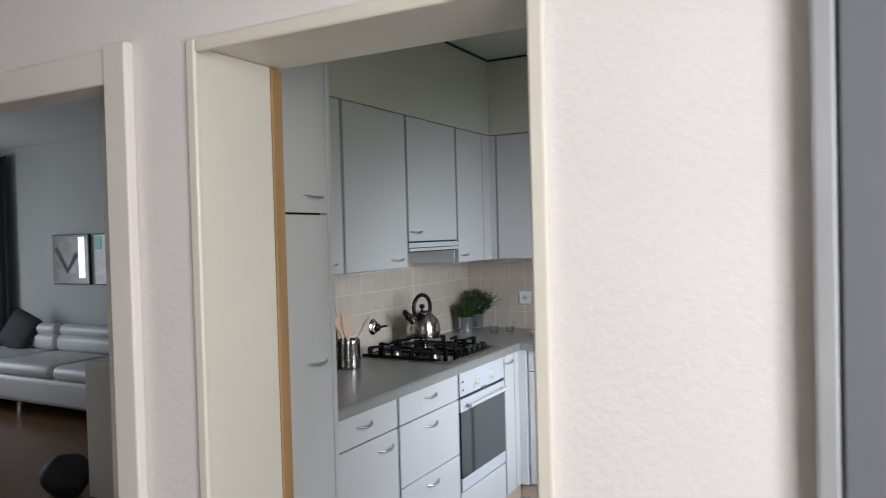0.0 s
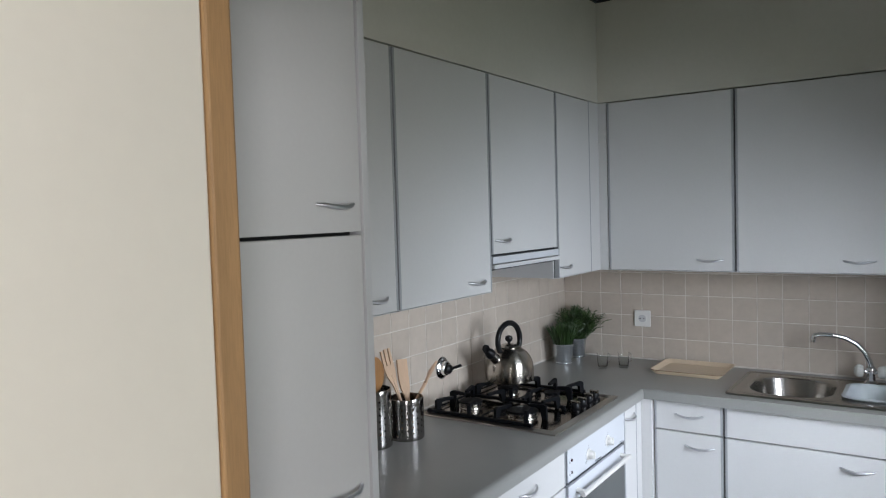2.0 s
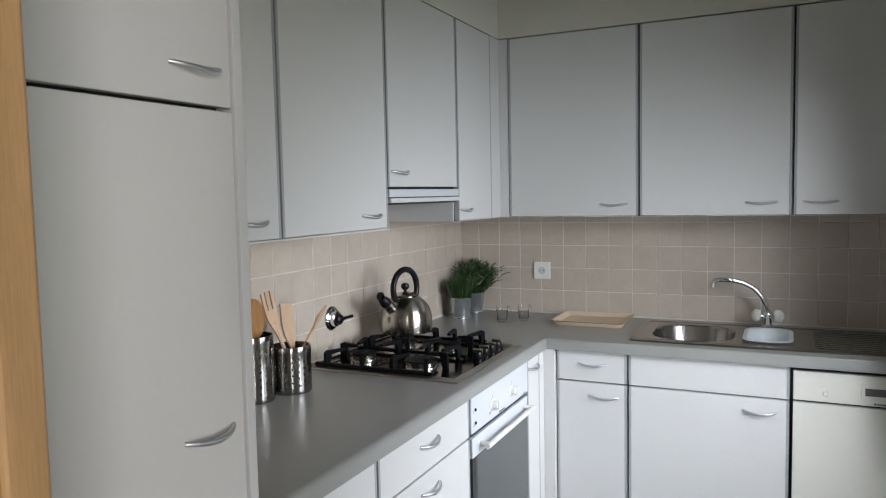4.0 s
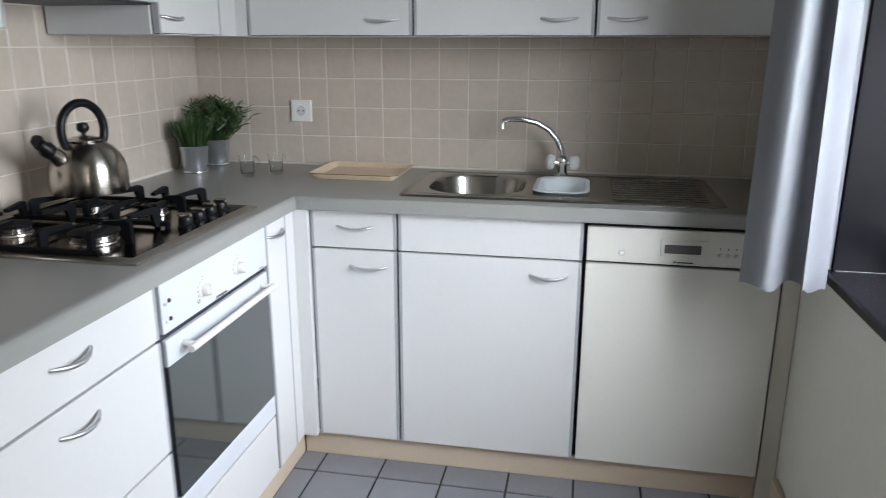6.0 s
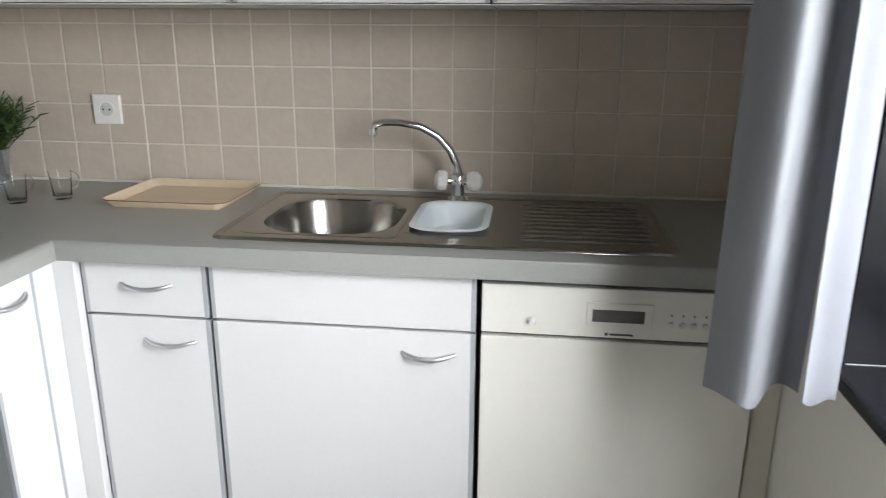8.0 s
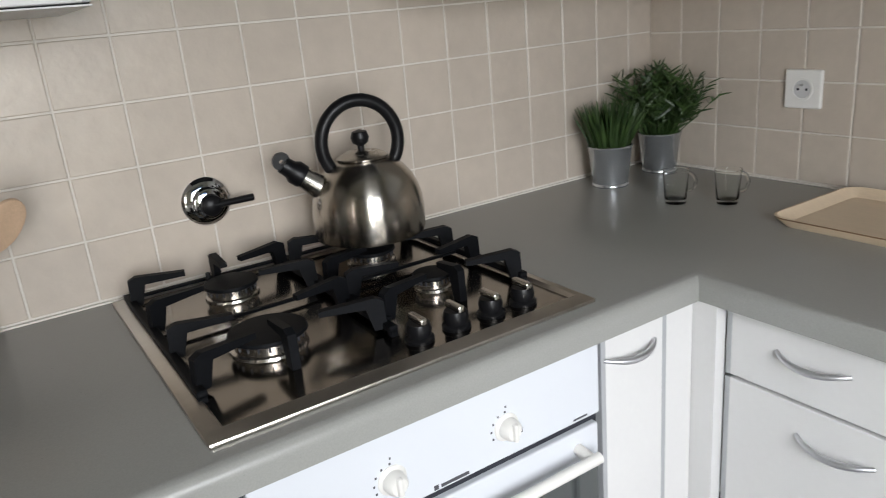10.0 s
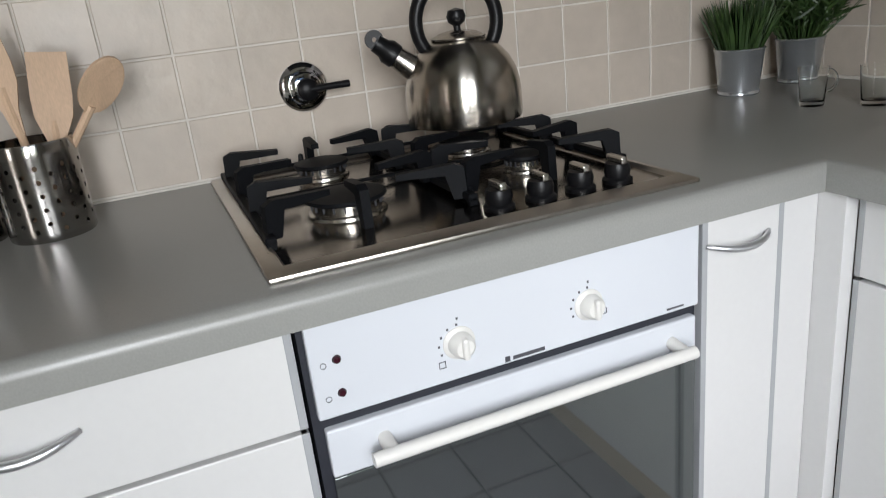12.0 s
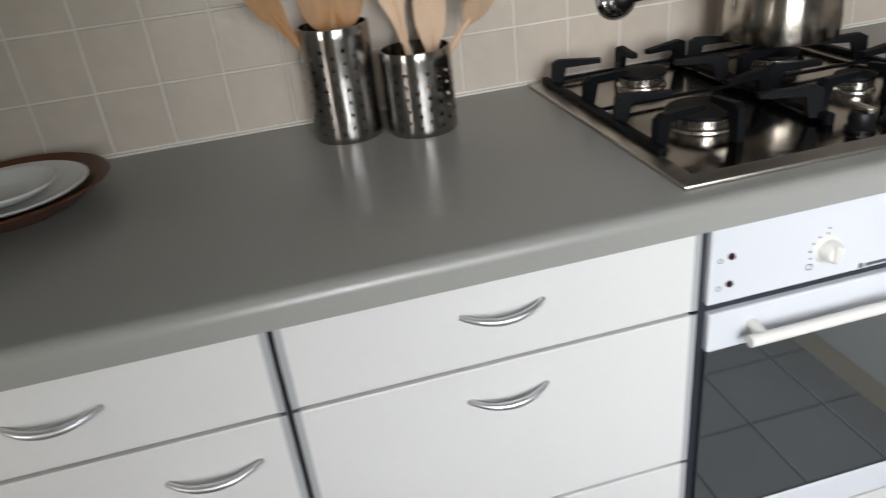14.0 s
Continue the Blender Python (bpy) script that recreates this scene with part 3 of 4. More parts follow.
front(c, "x", -2.968, -2.437, DB, 1.604, TX, "door", (-2.575, -2.467, 1.104), edge=False)
front(c, "x", -2.968, -2.437, 1.605, 2.158, TX, "door", (-2.571, -2.463, 1.676), edge=False)
obj("side_panel", box((0.0, -2.436, F0 + 0.004), (TX + 0.004, -2.416, 2.16), 0.001), "panel", c, label="grey-white side panel")

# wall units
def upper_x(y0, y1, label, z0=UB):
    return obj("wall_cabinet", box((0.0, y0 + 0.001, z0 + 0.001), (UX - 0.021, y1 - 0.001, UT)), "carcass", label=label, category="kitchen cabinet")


for y0, y1, g in ((-2.428, -1.896, (-2.060, -1.949)), (-1.894, -1.353, (-1.514, -1.402)), (-0.806, -0.450, (-0.792, -0.680))):
    c = upper_x(y0, y1, "white wall unit with a bowed metal handle")
    front(c, "x", y0, y1, UB, UT, UX, "door", (g[0], g[1], 1.416))
    obj("underside", box((0.0, y0 + 0.001, UB - 0.001), (UX - 0.003, y1 - 0.001, UB + 0.001)), "panel", c)
obj("corner_post", box((0.0, -0.448, UB), (UX - 0.002, UY + 0.002, UT), 0.001), "laminate", c)
obj("corner_post", box((0.0, UY + 0.003, UB), (0.376, -0.015, UT), 0.001), "laminate", c)
for x0, x1, g in ((0.378, 0.937, (0.779, 0.891)), (0.939, 1.503, (1.340, 1.451)), (1.505, 2.112, (1.540, 1.654))):
    c = obj("wall_cabinet", box((x0 + 0.001, UY + 0.021, UB + 0.001), (x1 - 0.001, -0.015, UT)), "carcass", label="wide white wall unit with a bowed metal handle", category="kitchen cabinet")
    front(c, "y", x0, x1, UB, UT, UY, "door", (g[0], g[1], 1.421))
    obj("underside", box((x0 + 0.001, UY + 0.003, UB - 0.001), (x1 - 0.001, -0.015, UB + 0.001)), "panel", c)

# extractor hood
c = obj("cooker_hood", box((0.0, -1.351, 1.452), (UX - 0.021, -0.808, UT)), "carcass", label="white built-in extractor hood with a slim visor", category="cooker hood")
front(c, "x", -1.351, -0.808, 1.487, UT, UX, "door", (-1.328, -1.216, 1.552))
obj("visor", box((0.02, -1.349, 1.456), (UX + 0.004, -0.810, 1.482), 0.002), "oven_white", c)
obj("visor_trim", box((0.02, -1.349, 1.438), (UX + 0.010, -0.810, 1.453), 0.002), "panel", c)
obj("filter", box((0.02, -1.345, 1.432), (UX - 0.01, -0.814, 1.436)), "gap", c, label="dark filter mesh")
obj("side_panel", box((0.0, -0.815, UB), (UX - 0.02, -0.807, 1.451)), "panel", c)

# worktop with a hole for the sink
SX0, SX1, SY0, SY1 = 0.930, 1.905, -0.545, -0.085
top = cells([-0.009, 0.622, SX0 + 0.03, 1.53, 2.116], [-2.429, -0.606, SY0 + 0.035, SY1 - 0.04, -0.006],
            lambda u, v: (u < 0.622 or v > -0.606) and not (SX0 + 0.03 < u < 1.53 and SY0 + 0.035 < v < SY1 - 0.04), DT - 0.0045, CT, 2)
edges = []
for e in top.edges:
    p, q = e.verts[0].co, e.verts[1].co
    on_x = abs(p.x - 0.622) < 1e-4 and abs(q.x - 0.622) < 1e-4 and max(p.y, q.y) < -0.60
    on_y = abs(p.y + 0.606) < 1e-4 and abs(q.y + 0.606) < 1e-4 and min(p.x, q.x) > 0.62
    if (on_x or on_y) and min(p.z, q.z) > CT - 1e-3:
        edges.append(e)
bmesh.ops.bevel(top, geom=edges, offset=0.018, segments=7, affect="EDGES", profile=0.5)
obj("worktop", top, "counter", label="grey laminate L-shaped worktop with a rounded edge", category="worktop", smooth=True)
for a, b in (((-0.009, -2.428, CT), (-0.003, -0.012, CT + 0.004)), ((-0.002, -0.011, CT), (2.115, -0.005, CT + 0.004))):
    obj("trim_sealant", box(a, b, 0.001), "grout", kind="structure", label="pale sealant line behind the worktop", category="trim")


# ---- hob ----
def hob():
    x0, x1, y0, y1 = 0.014, 0.582, -1.378, -0.792
    bm = box((x0, y0, CT), (x1, y1, CT + 0.007), 0.003, 2)
    face = max((f for f in bm.faces if f.normal.z > 0.9), key=lambda f: f.calc_area())
    r = bmesh.ops.inset_region(bm, faces=[face], thickness=0.026, depth=0)
    bmesh.ops.translate(bm, verts=face.verts, vec=(0, 0, 0.005))
    r = bmesh.ops.inset_region(bm, faces=[face], thickness=0.006, depth=0)
    bmesh.ops.translate(bm, verts=face.verts, vec=(0, 0, -0.006))
    # sloped rim takes the lighter steel that carries the painted sheen
    for f in bm.faces:
        f.material_index = 0 if f is face else 1
    h = obj("gas_hob", bm, ["hob_steel", "rim_sheen_steel"], label="steel gas hob with four burners and black iron grates", category="hob", smooth=True)
    z = CT + 0.0062
    burners = ((0.380, -1.230, 0.052), (0.140, -1.205, 0.042), (0.165, -0.950, 0.042), (0.360, -0.940, 0.030))
    for bx, by, r in burners:
        b = obj("burner", lathe([(0, z), (r * 1.08, z), (r * 1.05, z + 0.004), (r * 0.95, z + 0.006), (r * 0.95, z + 0.018), (r * 0.9, z + 0.019), (0, z + 0.019)], (bx, by, 0), 28), "steel", h, smooth=True)
        obj("cap", lathe([(0, z + 0.0195), (r * 1.04, z + 0.0195), (r * 1.10, z + 0.022), (r * 1.06, z + 0.026), (r * 0.4, z + 0.029), (0, z + 0.029)], (bx, by, 0), 28), "iron", b, smooth=True)
        bm = bmesh.new()
        for k in range(20):
            a = math.tau * k / 20
            add_box(bm, (bx + r * 0.955 * math.cos(a) - 0.0012, by + r * 0.955 * math.sin(a) - 0.0012, z + 0.011), (bx + r * 0.955 * math.cos(a) + 0.0012, by + r * 0.955 * math.sin(a) + 0.0012, z + 0.019))
        obj("flame_port", bm, "gap", b)
    # two grates: low side rails with raised fingers towards the burners
    top, low = CT + 0.062, CT + 0.017
    for gy0, gy1, mine in ((-1.354, -1.084, burners[:2]), (-1.076, -0.822, burners[2:])):
        bm = bmesh.new()
        gx0, gx1 = 0.046, 0.478 if gy0 < -1.2 else 0.446
        w = 0.006
        fingers = (0.458, 0.335, 0.222, 0.078) if gy0 < -1.2 else (0.440, 0.322, 0.245, 0.085)
        for y in (gy0, gy1):
            add_box(bm, (gx0 - w, y - w - 0.001, low - 0.005), (gx1 + w, y + w + 0.001, low + 0.006), 0.002, 1)
        add_box(bm, (gx0 - 0.004, gy0, low - 0.004), (gx0 + 0.004, gy1, low + 0.001), 0.001, 1)
        add_box(bm, (mine[0][0] / 2 + mine[1][0] / 2 - 0.004, gy0, low - 0.004), (mine[0][0] / 2 + mine[1][0] / 2 + 0.004, gy1, low + 0.001), 0.001, 1)
        for cx in (gx0, gx1):
            for cy in (gy0, gy1):
                add_box(bm, (cx - w, cy - w, CT + 0.0062), (cx + w, cy + w, low), 0.001, 1)
        for bx, by, r in mine:
            mid = (mine[0][0] + mine[1][0]) / 2
            end_x = gx1 if bx > mid else gx0
            away = 1 if bx > mid else -1
            ends = [((end_x, by), (bx + away * 0.026, by))] if end_x != gx0 or gy0 < -1.2 else []
            for fx in fingers[:2] if bx > mid else fingers[2:]:
                lean = (bx - fx) * 0.32
                reach = min(0.088, by - gy0 - 0.026, gy1 - by - 0.026)
                ends += [((fx, gy0), (fx + lean, gy0 + reach)), ((fx, gy1), (fx + lean, gy1 - reach))]
            for (ax, ay), (ex, ey) in ends:
                a, e = Vector((ax, ay, 0)), Vector((ex, ey, 0))
                way = (e - a).normalized()
                side = Vector((-way.y, way.x, 0)) * 0.0062
                n = (e - a).length
                foot = CT + 0.0064 if abs(way.x) > 0.5 else low - 0.004
                prof = [(-0.002, foot), (0.0, top - 0.006), (0.012, top), (n, top - 0.005), (n, top - 0.013), (0.026, top - 0.0150), (0.017, foot)]
                rows = [[bm.verts.new(a + way * d + Vector((0, 0, zz)) + q) for d, zz in prof] for q in (side, -side)]
                bm.faces.new(rows[0])
                bm.faces.new(rows[1][::-1])
                for k in range(len(prof)):
                    q = (k + 1) % len(prof)
                    bm.faces.new([rows[0][k], rows[0][q], rows[1][q], rows[1][k]])
        obj("grate", bm, "iron", h, label="black cast iron grate")
    obj("igniter", lathe([(0, z), (0.006, z), (0.006, z + 0.014), (0.004, z + 0.034), (0, z + 0.036)], (0.092, -1.228, 0), 12), "black", h, smooth=True)
    for ky in (-1.064, -1.002, -0.940, -0.880):
        k = obj("knob", lathe([(0, z), (0.021, z), (0.021, z + 0.005), (0.017, z + 0.008), (0.0185, z + 0.018), (0.016, z + 0.027), (0, z + 0.028)], (0.517, ky, 0), 24), "black", h, smooth=True)
        obj("grip", box((0.497, ky - 0.0055, z + 0.026), (0.535, ky + 0.0055, z + 0.037), 0.003), "steel", k, label="silver grip bar")


hob()


def kettle(x, y, z, yaw):
    body = [(0, 0), (0.092, 0), (0.098, 0.003), (0.100, 0.009), (0.1005, 0.045), (0.099, 0.068), (0.094, 0.090), (0.085, 0.110), (0.071, 0.129), (0.055, 0.142), (0.045, 0.148)]
    k = obj("kettle", lathe([(r, z + h * 0.93) for r, h in body] + [(0, z + 0.139)], (x, y, 0), 48), "turned_steel", label="brushed steel whistling kettle with a black ring handle", category="kettle", smooth=True)
    lid = obj("lid", lathe([(0, 0.1385), (0.046, 0.1385), (0.047, 0.141), (0.030, 0.149), (0.010, 0.153), (0, 0.153)], (x, y, z), 36), "steel", k, smooth=True)
    obj("knob", lathe([(0, 0.153), (0.006, 0.153), (0.006, 0.159), (0.014, 0.165), (0.0165, 0.174), (0.013, 0.184), (0, 0.188)], (x, y, z), 24), "black", lid, smooth=True)
    u = Vector((math.cos(yaw), math.sin(yaw), 0))
    pts = []
    for q in range(33):
        a = radians(-52 + 284 * q / 32)
        pts.append(Vector((x, y, z + 0.166)) + u * 0.069 * math.cos(a) + Vector((0, 0, 0.072 * math.sin(a))))
    obj("handle", tube(pts, 0.0115, 14, 1.0, (-u.y, u.x, 0)), "black", k, label="black plastic ring handle", smooth=True)
    base, tip = Vector((x, y, z + 0.090)) - u * 0.072, Vector((x, y, z + 0.129)) - u * 0.118
    s = obj("spout", tube([base, base.lerp(tip, 0.25), base.lerp(tip, 0.7), tip], [0.024, 0.0215, 0.019, 0.019], 20), "steel", k, smooth=True)
    way = (tip - base).normalized()
    obj("whistle", tube([tip - way * 0.012, tip + way * 0.004, tip + way * 0.012, tip + way * 0.028], [0.0205, 0.021, 0.016, 0.015], 18), "black", s, smooth=True)
    end = tip + way * 0.030 + Vector((0, 0, 0.004))
    obj("whistle_ring", lathe([(0.004, -0.006), (0.015, -0.006), (0.016, 0.0), (0.015, 0.006), (0.004, 0.006)], end, 20, (-u.y, u.x, 0), True), "black", s, smooth=True)


kettle(0.172, -0.947, CT + 0.0625, radians(78))


def gas_valve():
    y, z = -1.182, 1.021
    v = obj("gas_valve", lathe([(0, 0), (0.045, 0), (0.045, 0.004), (0.040, 0.010), (0.029, 0.013), (0.028, 0.026), (0.024, 0.029), (0, 0.029)], (-0.009, y, z), 36, (1, 0, 0)), "chrome", label="round chrome gas valve with a black lever", category="valve", smooth=True)
    obj("hub", lathe([(0, 0.029), (0.020, 0.029), (0.019, 0.040), (0.012, 0.046), (0, 0.047)], (-0.009, y, z - 0.002), 24, (1, 0, 0)), "black", v, smooth=True)
    obj("lever", tube([(0.030, y, z - 0.002), (0.032, y + 0.03, z - 0.001), (0.032, y + 0.075, z - 0.001)], [0.008, 0.006, 0.0065], 12), "black", v, label="black lever", smooth=True)


gas_valve()


# ---- utensil holders ----
def holder(x, y, r, h):
    turns, rows = 40, int(h / 0.0125)
    bm = bmesh.new()
    ring = lambda rad, z: [bm.verts.new((x + rad * math.cos(math.tau * k / turns), y + rad * math.sin(math.tau * k / turns), z)) for k in range(turns)]
    zs = [CT, CT + 0.003] + [CT + 0.012 + (h - 0.030) * k / rows for k in range(rows + 1)] + [CT + h - 0.003, CT + h]
    rad = [r - 0.002] + [r] * (len(zs) - 2) + [r - 0.001]
    outer = [ring(q, z) for q, z in zip(rad, zs)]
    for i, (a, b) in enumerate(zip(outer, outer[1:])):
        for k in range(turns):
            c4 = [a[k], a[(k + 1) % turns], b[(k + 1) % turns], b[k]]
            if 2 <= i < len(zs) - 4 and ((k % 4 == 0 and i % 2) or (k % 4 == 2 and i % 2 == 0)):
                mid = sum((v.co for v in c4), Vector()) / 4
                inner = []
                for q in range(8):
                    ang = math.tau * q / 8 - math.pi * 3 / 4
                    su, sv = (c4[1].co - c4[0].co) * 0.36, (c4[3].co - c4[0].co) * 0.36
                    inner.append(bm.verts.new(mid + su * math.cos(ang) + sv * math.sin(ang)))
                for q in range(4):
                    bm.faces.new([c4[q], c4[(q + 1) % 4], inner[(2 * q + 2) % 8], inner[2 * q + 1], inner[2 * q]])
            else:
                bm.faces.new(c4)
    inside = [ring(r - 0.004, CT + h), ring(r - 0.003, CT + 0.004)]
    for a, b in ((outer[-1], inside[0]),):
        for k in range(turns):
            bm.faces.new([a[k], a[(k + 1) % turns], b[(k + 1) % turns], b[k]])
    bm.faces.new(outer[0][::-1])
    for v in [v for v in bm.verts if not v.link_faces]:
        bm.verts.remove(v)
    t = obj("utensil_holder", bm, "holder_steel", label="perforated shiny steel utensil holder", category="utensil holder", group="utensil holders", smooth=True)
    return t


HX, HY, KX, KY = 0.100, -1.745, 0.140, -1.620
holder(HX, HY, 0.060, 0.190)
holder(KX, KY, 0.060, 0.140)


# half outlines across and along a head, from the handle to the tip
OUTLINES = dict(fork=((0.24, -0.62), (0.40, -0.25), (0.90, 0.15), (1.0, 0.45), (0.92, 1.0), (0.62, 1.0), (0.46, 0.45), (0.30, 0.45), (0.24, 1.02)),
                flat=((0.22, -0.45), (0.40, -0.20), (0.92, 0.15), (1.0, 0.40), (0.98, 1.0)))


def blade(name, foot, tip, head, mat, label, width=0.03, long=0.085, facing=(1, 0, 0)):
    """A wooden utensil from foot to tip. head: spoon, flat or fork."""
    foot, tip = Vector(foot), Vector(tip)
    way = (tip - foot).normalized()
    face = (Vector(facing) - way * way.dot(Vector(facing))).normalized()
    side = way.cross(face)
    neck = tip - way * long
    bm = tube([foot, foot.lerp(neck, 0.5), neck + way * 0.01], [0.0055, 0.0055, 0.0065], 8)
    if head in OUTLINES:
        half = [(u * width, v * long) for u, v in OUTLINES[head]]
        loop = half + [(-u, v) for u, v in half[::-1] if u > 0]
        sheets = [[bm.verts.new(neck + side * u + way * v + face * (d + 0.10 * max(v, 0) ** 2 / long)) for u, v in loop] for d in (-0.0028, 0.0028)]
        bm.faces.new(sheets[0][::-1])
        bm.faces.new(sheets[1])
        for k in range(len(loop)):
            q = (k + 1) % len(loop)
            bm.faces.new([sheets[0][k], sheets[0][q], sheets[1][q], sheets[1][k]])
    else:
        n = 24
        rings = []
        for depth, grow in ((-0.0035, 0.82), (-0.0025, 1.0), (0.0025, 1.0), (0.0035, 0.82)):
            row = []
            for k in range(n):
                a = math.tau * k / n
                cu, cv = math.cos(a), math.sin(a)
                row.append(bm.verts.new(neck + way * (long / 2 + cv * long / 2 * (0.96 + 0.04 * grow)) + side * cu * width * grow + face * depth))
            rings.append(row)
        hollow = bm.verts.new(neck + way * long / 2 + face * (-0.006 if head == "spoon" else 0.0035))
        back = bm.verts.new(neck + way * long / 2 + face * (-0.011 if head == "spoon" else -0.0035))
        for a, b in zip(rings, rings[1:]):
            for k in range(n):
                bm.faces.new([a[k], a[(k + 1) % n], b[(k + 1) % n], b[k]])
        for k in range(n):
            bm.faces.new([rings[0][(k + 1) % n], rings[0][k], back])
            bm.faces.new([rings[-1][k], rings[-1][(k + 1) % n], hollow])
    return obj(name, bm, mat, label=label, category="utensil", smooth=True)


B = CT + 0.006
blade("wooden_fork", (HX + 0.01, HY + 0.03, B), (HX + 0.006, HY - 0.128, CT + 0.288), "fork", "olive_wood", "brown slotted wooden fork standing in a steel holder", 0.024, 0.085)
blade("wooden_ladle", (HX + 0.01, HY - 0.01, B), (HX - 0.004, HY + 0.010, CT + 0.294), "spoon", "olive_wood", "large round brown wooden ladle standing in a steel holder", 0.054, 0.122)
blade("wooden_fork", (KX + 0.02, KY + 0.01, B), (KX - 0.070, KY - 0.032, CT + 0.298), "fork", "beech", "pale slotted wooden fork standing in a steel holder", 0.026, 0.100)
blade("wooden_turner", (KX + 0.02, KY + 0.02, B), (KX - 0.062, KY + 0.048, CT + 0.252), "flat", "beech", "pale wooden turner standing in a steel holder", 0.028, 0.110)
blade("wooden_spoon", (KX - 0.02, KY - 0.03, B), (KX + 0.036, KY + 0.140, CT + 0.240), "spoon", "beech", "pale wooden spoon standing in a steel holder", 0.030, 0.090, facing=(0.8, 0.6, 0))


# ---- plates ----
def plate(name, x, y, z, r, mat, label, rise=0.02):
    return obj(name, lathe([(0, 0.0), (r * 0.55, 0.0), (r * 0.62, 0.003), (r * 0.97, rise - 0.002), (r, rise + 0.001), (r * 0.97, rise + 0.003), (r * 0.64, 0.008), (r * 0.56, 0.005), (0, 0.005)], (x, y, z), 48), mat, label=label, category="plate", smooth=True)


PX, PY = 0.180, -2.285
plate("charger_plate", PX, PY, CT, 0.155, "walnut", "dark brown wooden charger plate on the worktop", 0.036)
plate("dinner_plate", PX, PY, CT + 0.0165, 0.122, "china", "white dinner plate on a brown charger", 0.018)
plate("dessert_plate", PX, PY, CT + 0.0225, 0.080, "china", "small white plate stacked on a dinner plate", 0.018)


# ---- plants ----
def pot(x, y, r0, r1, h, leaves, spread, tall, label, bushy, seed):
    rnd = random.Random(seed)
    p = obj("potted_plant", lathe([(0, 0), (r0, 0), (r0 + 0.0025, 0.003), (r0 + 0.002, 0.007), (r0 + 0.0005, 0.009), (r1 - 0.001, h - 0.006), (r1 + 0.0015, h - 0.003), (r1, h), (r1 - 0.003, h - 0.003), (r1 - 0.004, h - 0.014), (0, h - 0.014)], (x, y, CT), 36), ["zinc"], label=label, category="plant", smooth=True)
    obj("soil", lathe([(0, h - 0.013), (r1 - 0.005, h - 0.013), (0, h - 0.008)], (x, y, CT), 24), "soil", p)
    bm = bmesh.new()

    def leaf(a, way, long, wide, droop):
        side = way.cross(Vector((rnd.uniform(-1, 1), rnd.uniform(-1, 1), 0.2))).normalized()
        prev = None
        for k in range(4):
            s = k / 3
            c = a + way * long * s - Vector((0, 0, droop * s * s))
            w = wide * (1 - s) ** 0.7 * (0.6 + 0.8 * min(s * 2, 1)) + 0.0002
            row = [bm.verts.new(c - side * w), bm.verts.new(c + side * w)]
            if prev:
                bm.faces.new([prev[0], prev[1], row[1], row[0]])
            prev = row

    for _ in range(leaves):
        a, q = rnd.uniform(0, math.tau), math.sqrt(rnd.random())
        foot = Vector((x + r1 * 0.8 * q * math.cos(a), y + r1 * 0.8 * q * math.sin(a), CT + h - 0.012))
        lean = spread * q * rnd.uniform(0.5, 1.25)
        way = Vector((math.cos(a) * lean, math.sin(a) * lean, 1)).normalized()
        long = tall * rnd.uniform(0.6, 1.05)
        if not bushy:
            tip = foot + way * long
            if tip.x < 0.0 or tip.y > -0.012:
                way = Vector((abs(way.x) * 0.4, -abs(way.y) * 0.4, 1)).normalized()
            leaf(foot, way, long, 0.0030, long * 0.16 * q)
        else:
            stem_end = foot + way * long
            if stem_end.x < 0.01 or stem_end.y > -0.02:
                way = Vector((abs(way.x) * 0.5, -abs(way.y) * 0.5, 1)).normalized()
            for k in range(9):
                s = 0.35 + 0.65 * k / 8
                b = rnd.uniform(0, math.tau)
                out = (way * 0.9 + Vector((math.cos(b), math.sin(b), rnd.uniform(-0.2, 0.5)))).normalized()
                start = foot + way * long * s
                if (start + out * 0.03).x < 0 or (start + out * 0.03).y > -0.012:
                    continue
                leaf(start, out, rnd.uniform(0.020, 0.042), 0.0024, 0.004)
            add_tube(bm, [foot, foot + way * long], [0.0012, 0.0006], 4)
    g = obj("foliage", bm, "leaf", p, label="thin green leaves", kind="stuff")
    return p


pot(0.098, -0.262, 0.041, 0.052, 0.098, 440, 0.42, 0.128, "grass-like green plant in a zinc pot", False, 3)
pot(0.088, -0.078, 0.041, 0.052, 0.098, 210, 1.0, 0.165, "bushy green plant in a zinc pot", True, 5)


# ---- glasses, tray, socket ----
def mug(x, y, turn):
    g = obj("glass_mug", lathe([(0, 0), (0.021, 0), (0.022, 0.003), (0.027, 0.070), (0.0275, 0.072), (0.0262, 0.072), (0.0208, 0.012), (0.018, 0.009), (0, 0.009)], (x, y, CT), 32), "clear", label="small clear glass mug with a handle", category="glass", group="glass mugs", smooth=True)
    u = Vector((math.cos(turn), math.sin(turn), 0))
    pts = [Vector((x, y, CT + 0.047)) + u * (0.024 + 0.016 * math.sin(a)) + Vector((0, 0, 0.020 * math.cos(a))) for a in [math.pi * k / 10 for k in range(11)]]
    obj("handle", tube(pts, 0.0032, 8, 1.0, (-u.y, u.x, 0)), "clear", g, smooth=True)


mug(0.316, -0.292, radians(35))
mug(0.398, -0.230, radians(30))


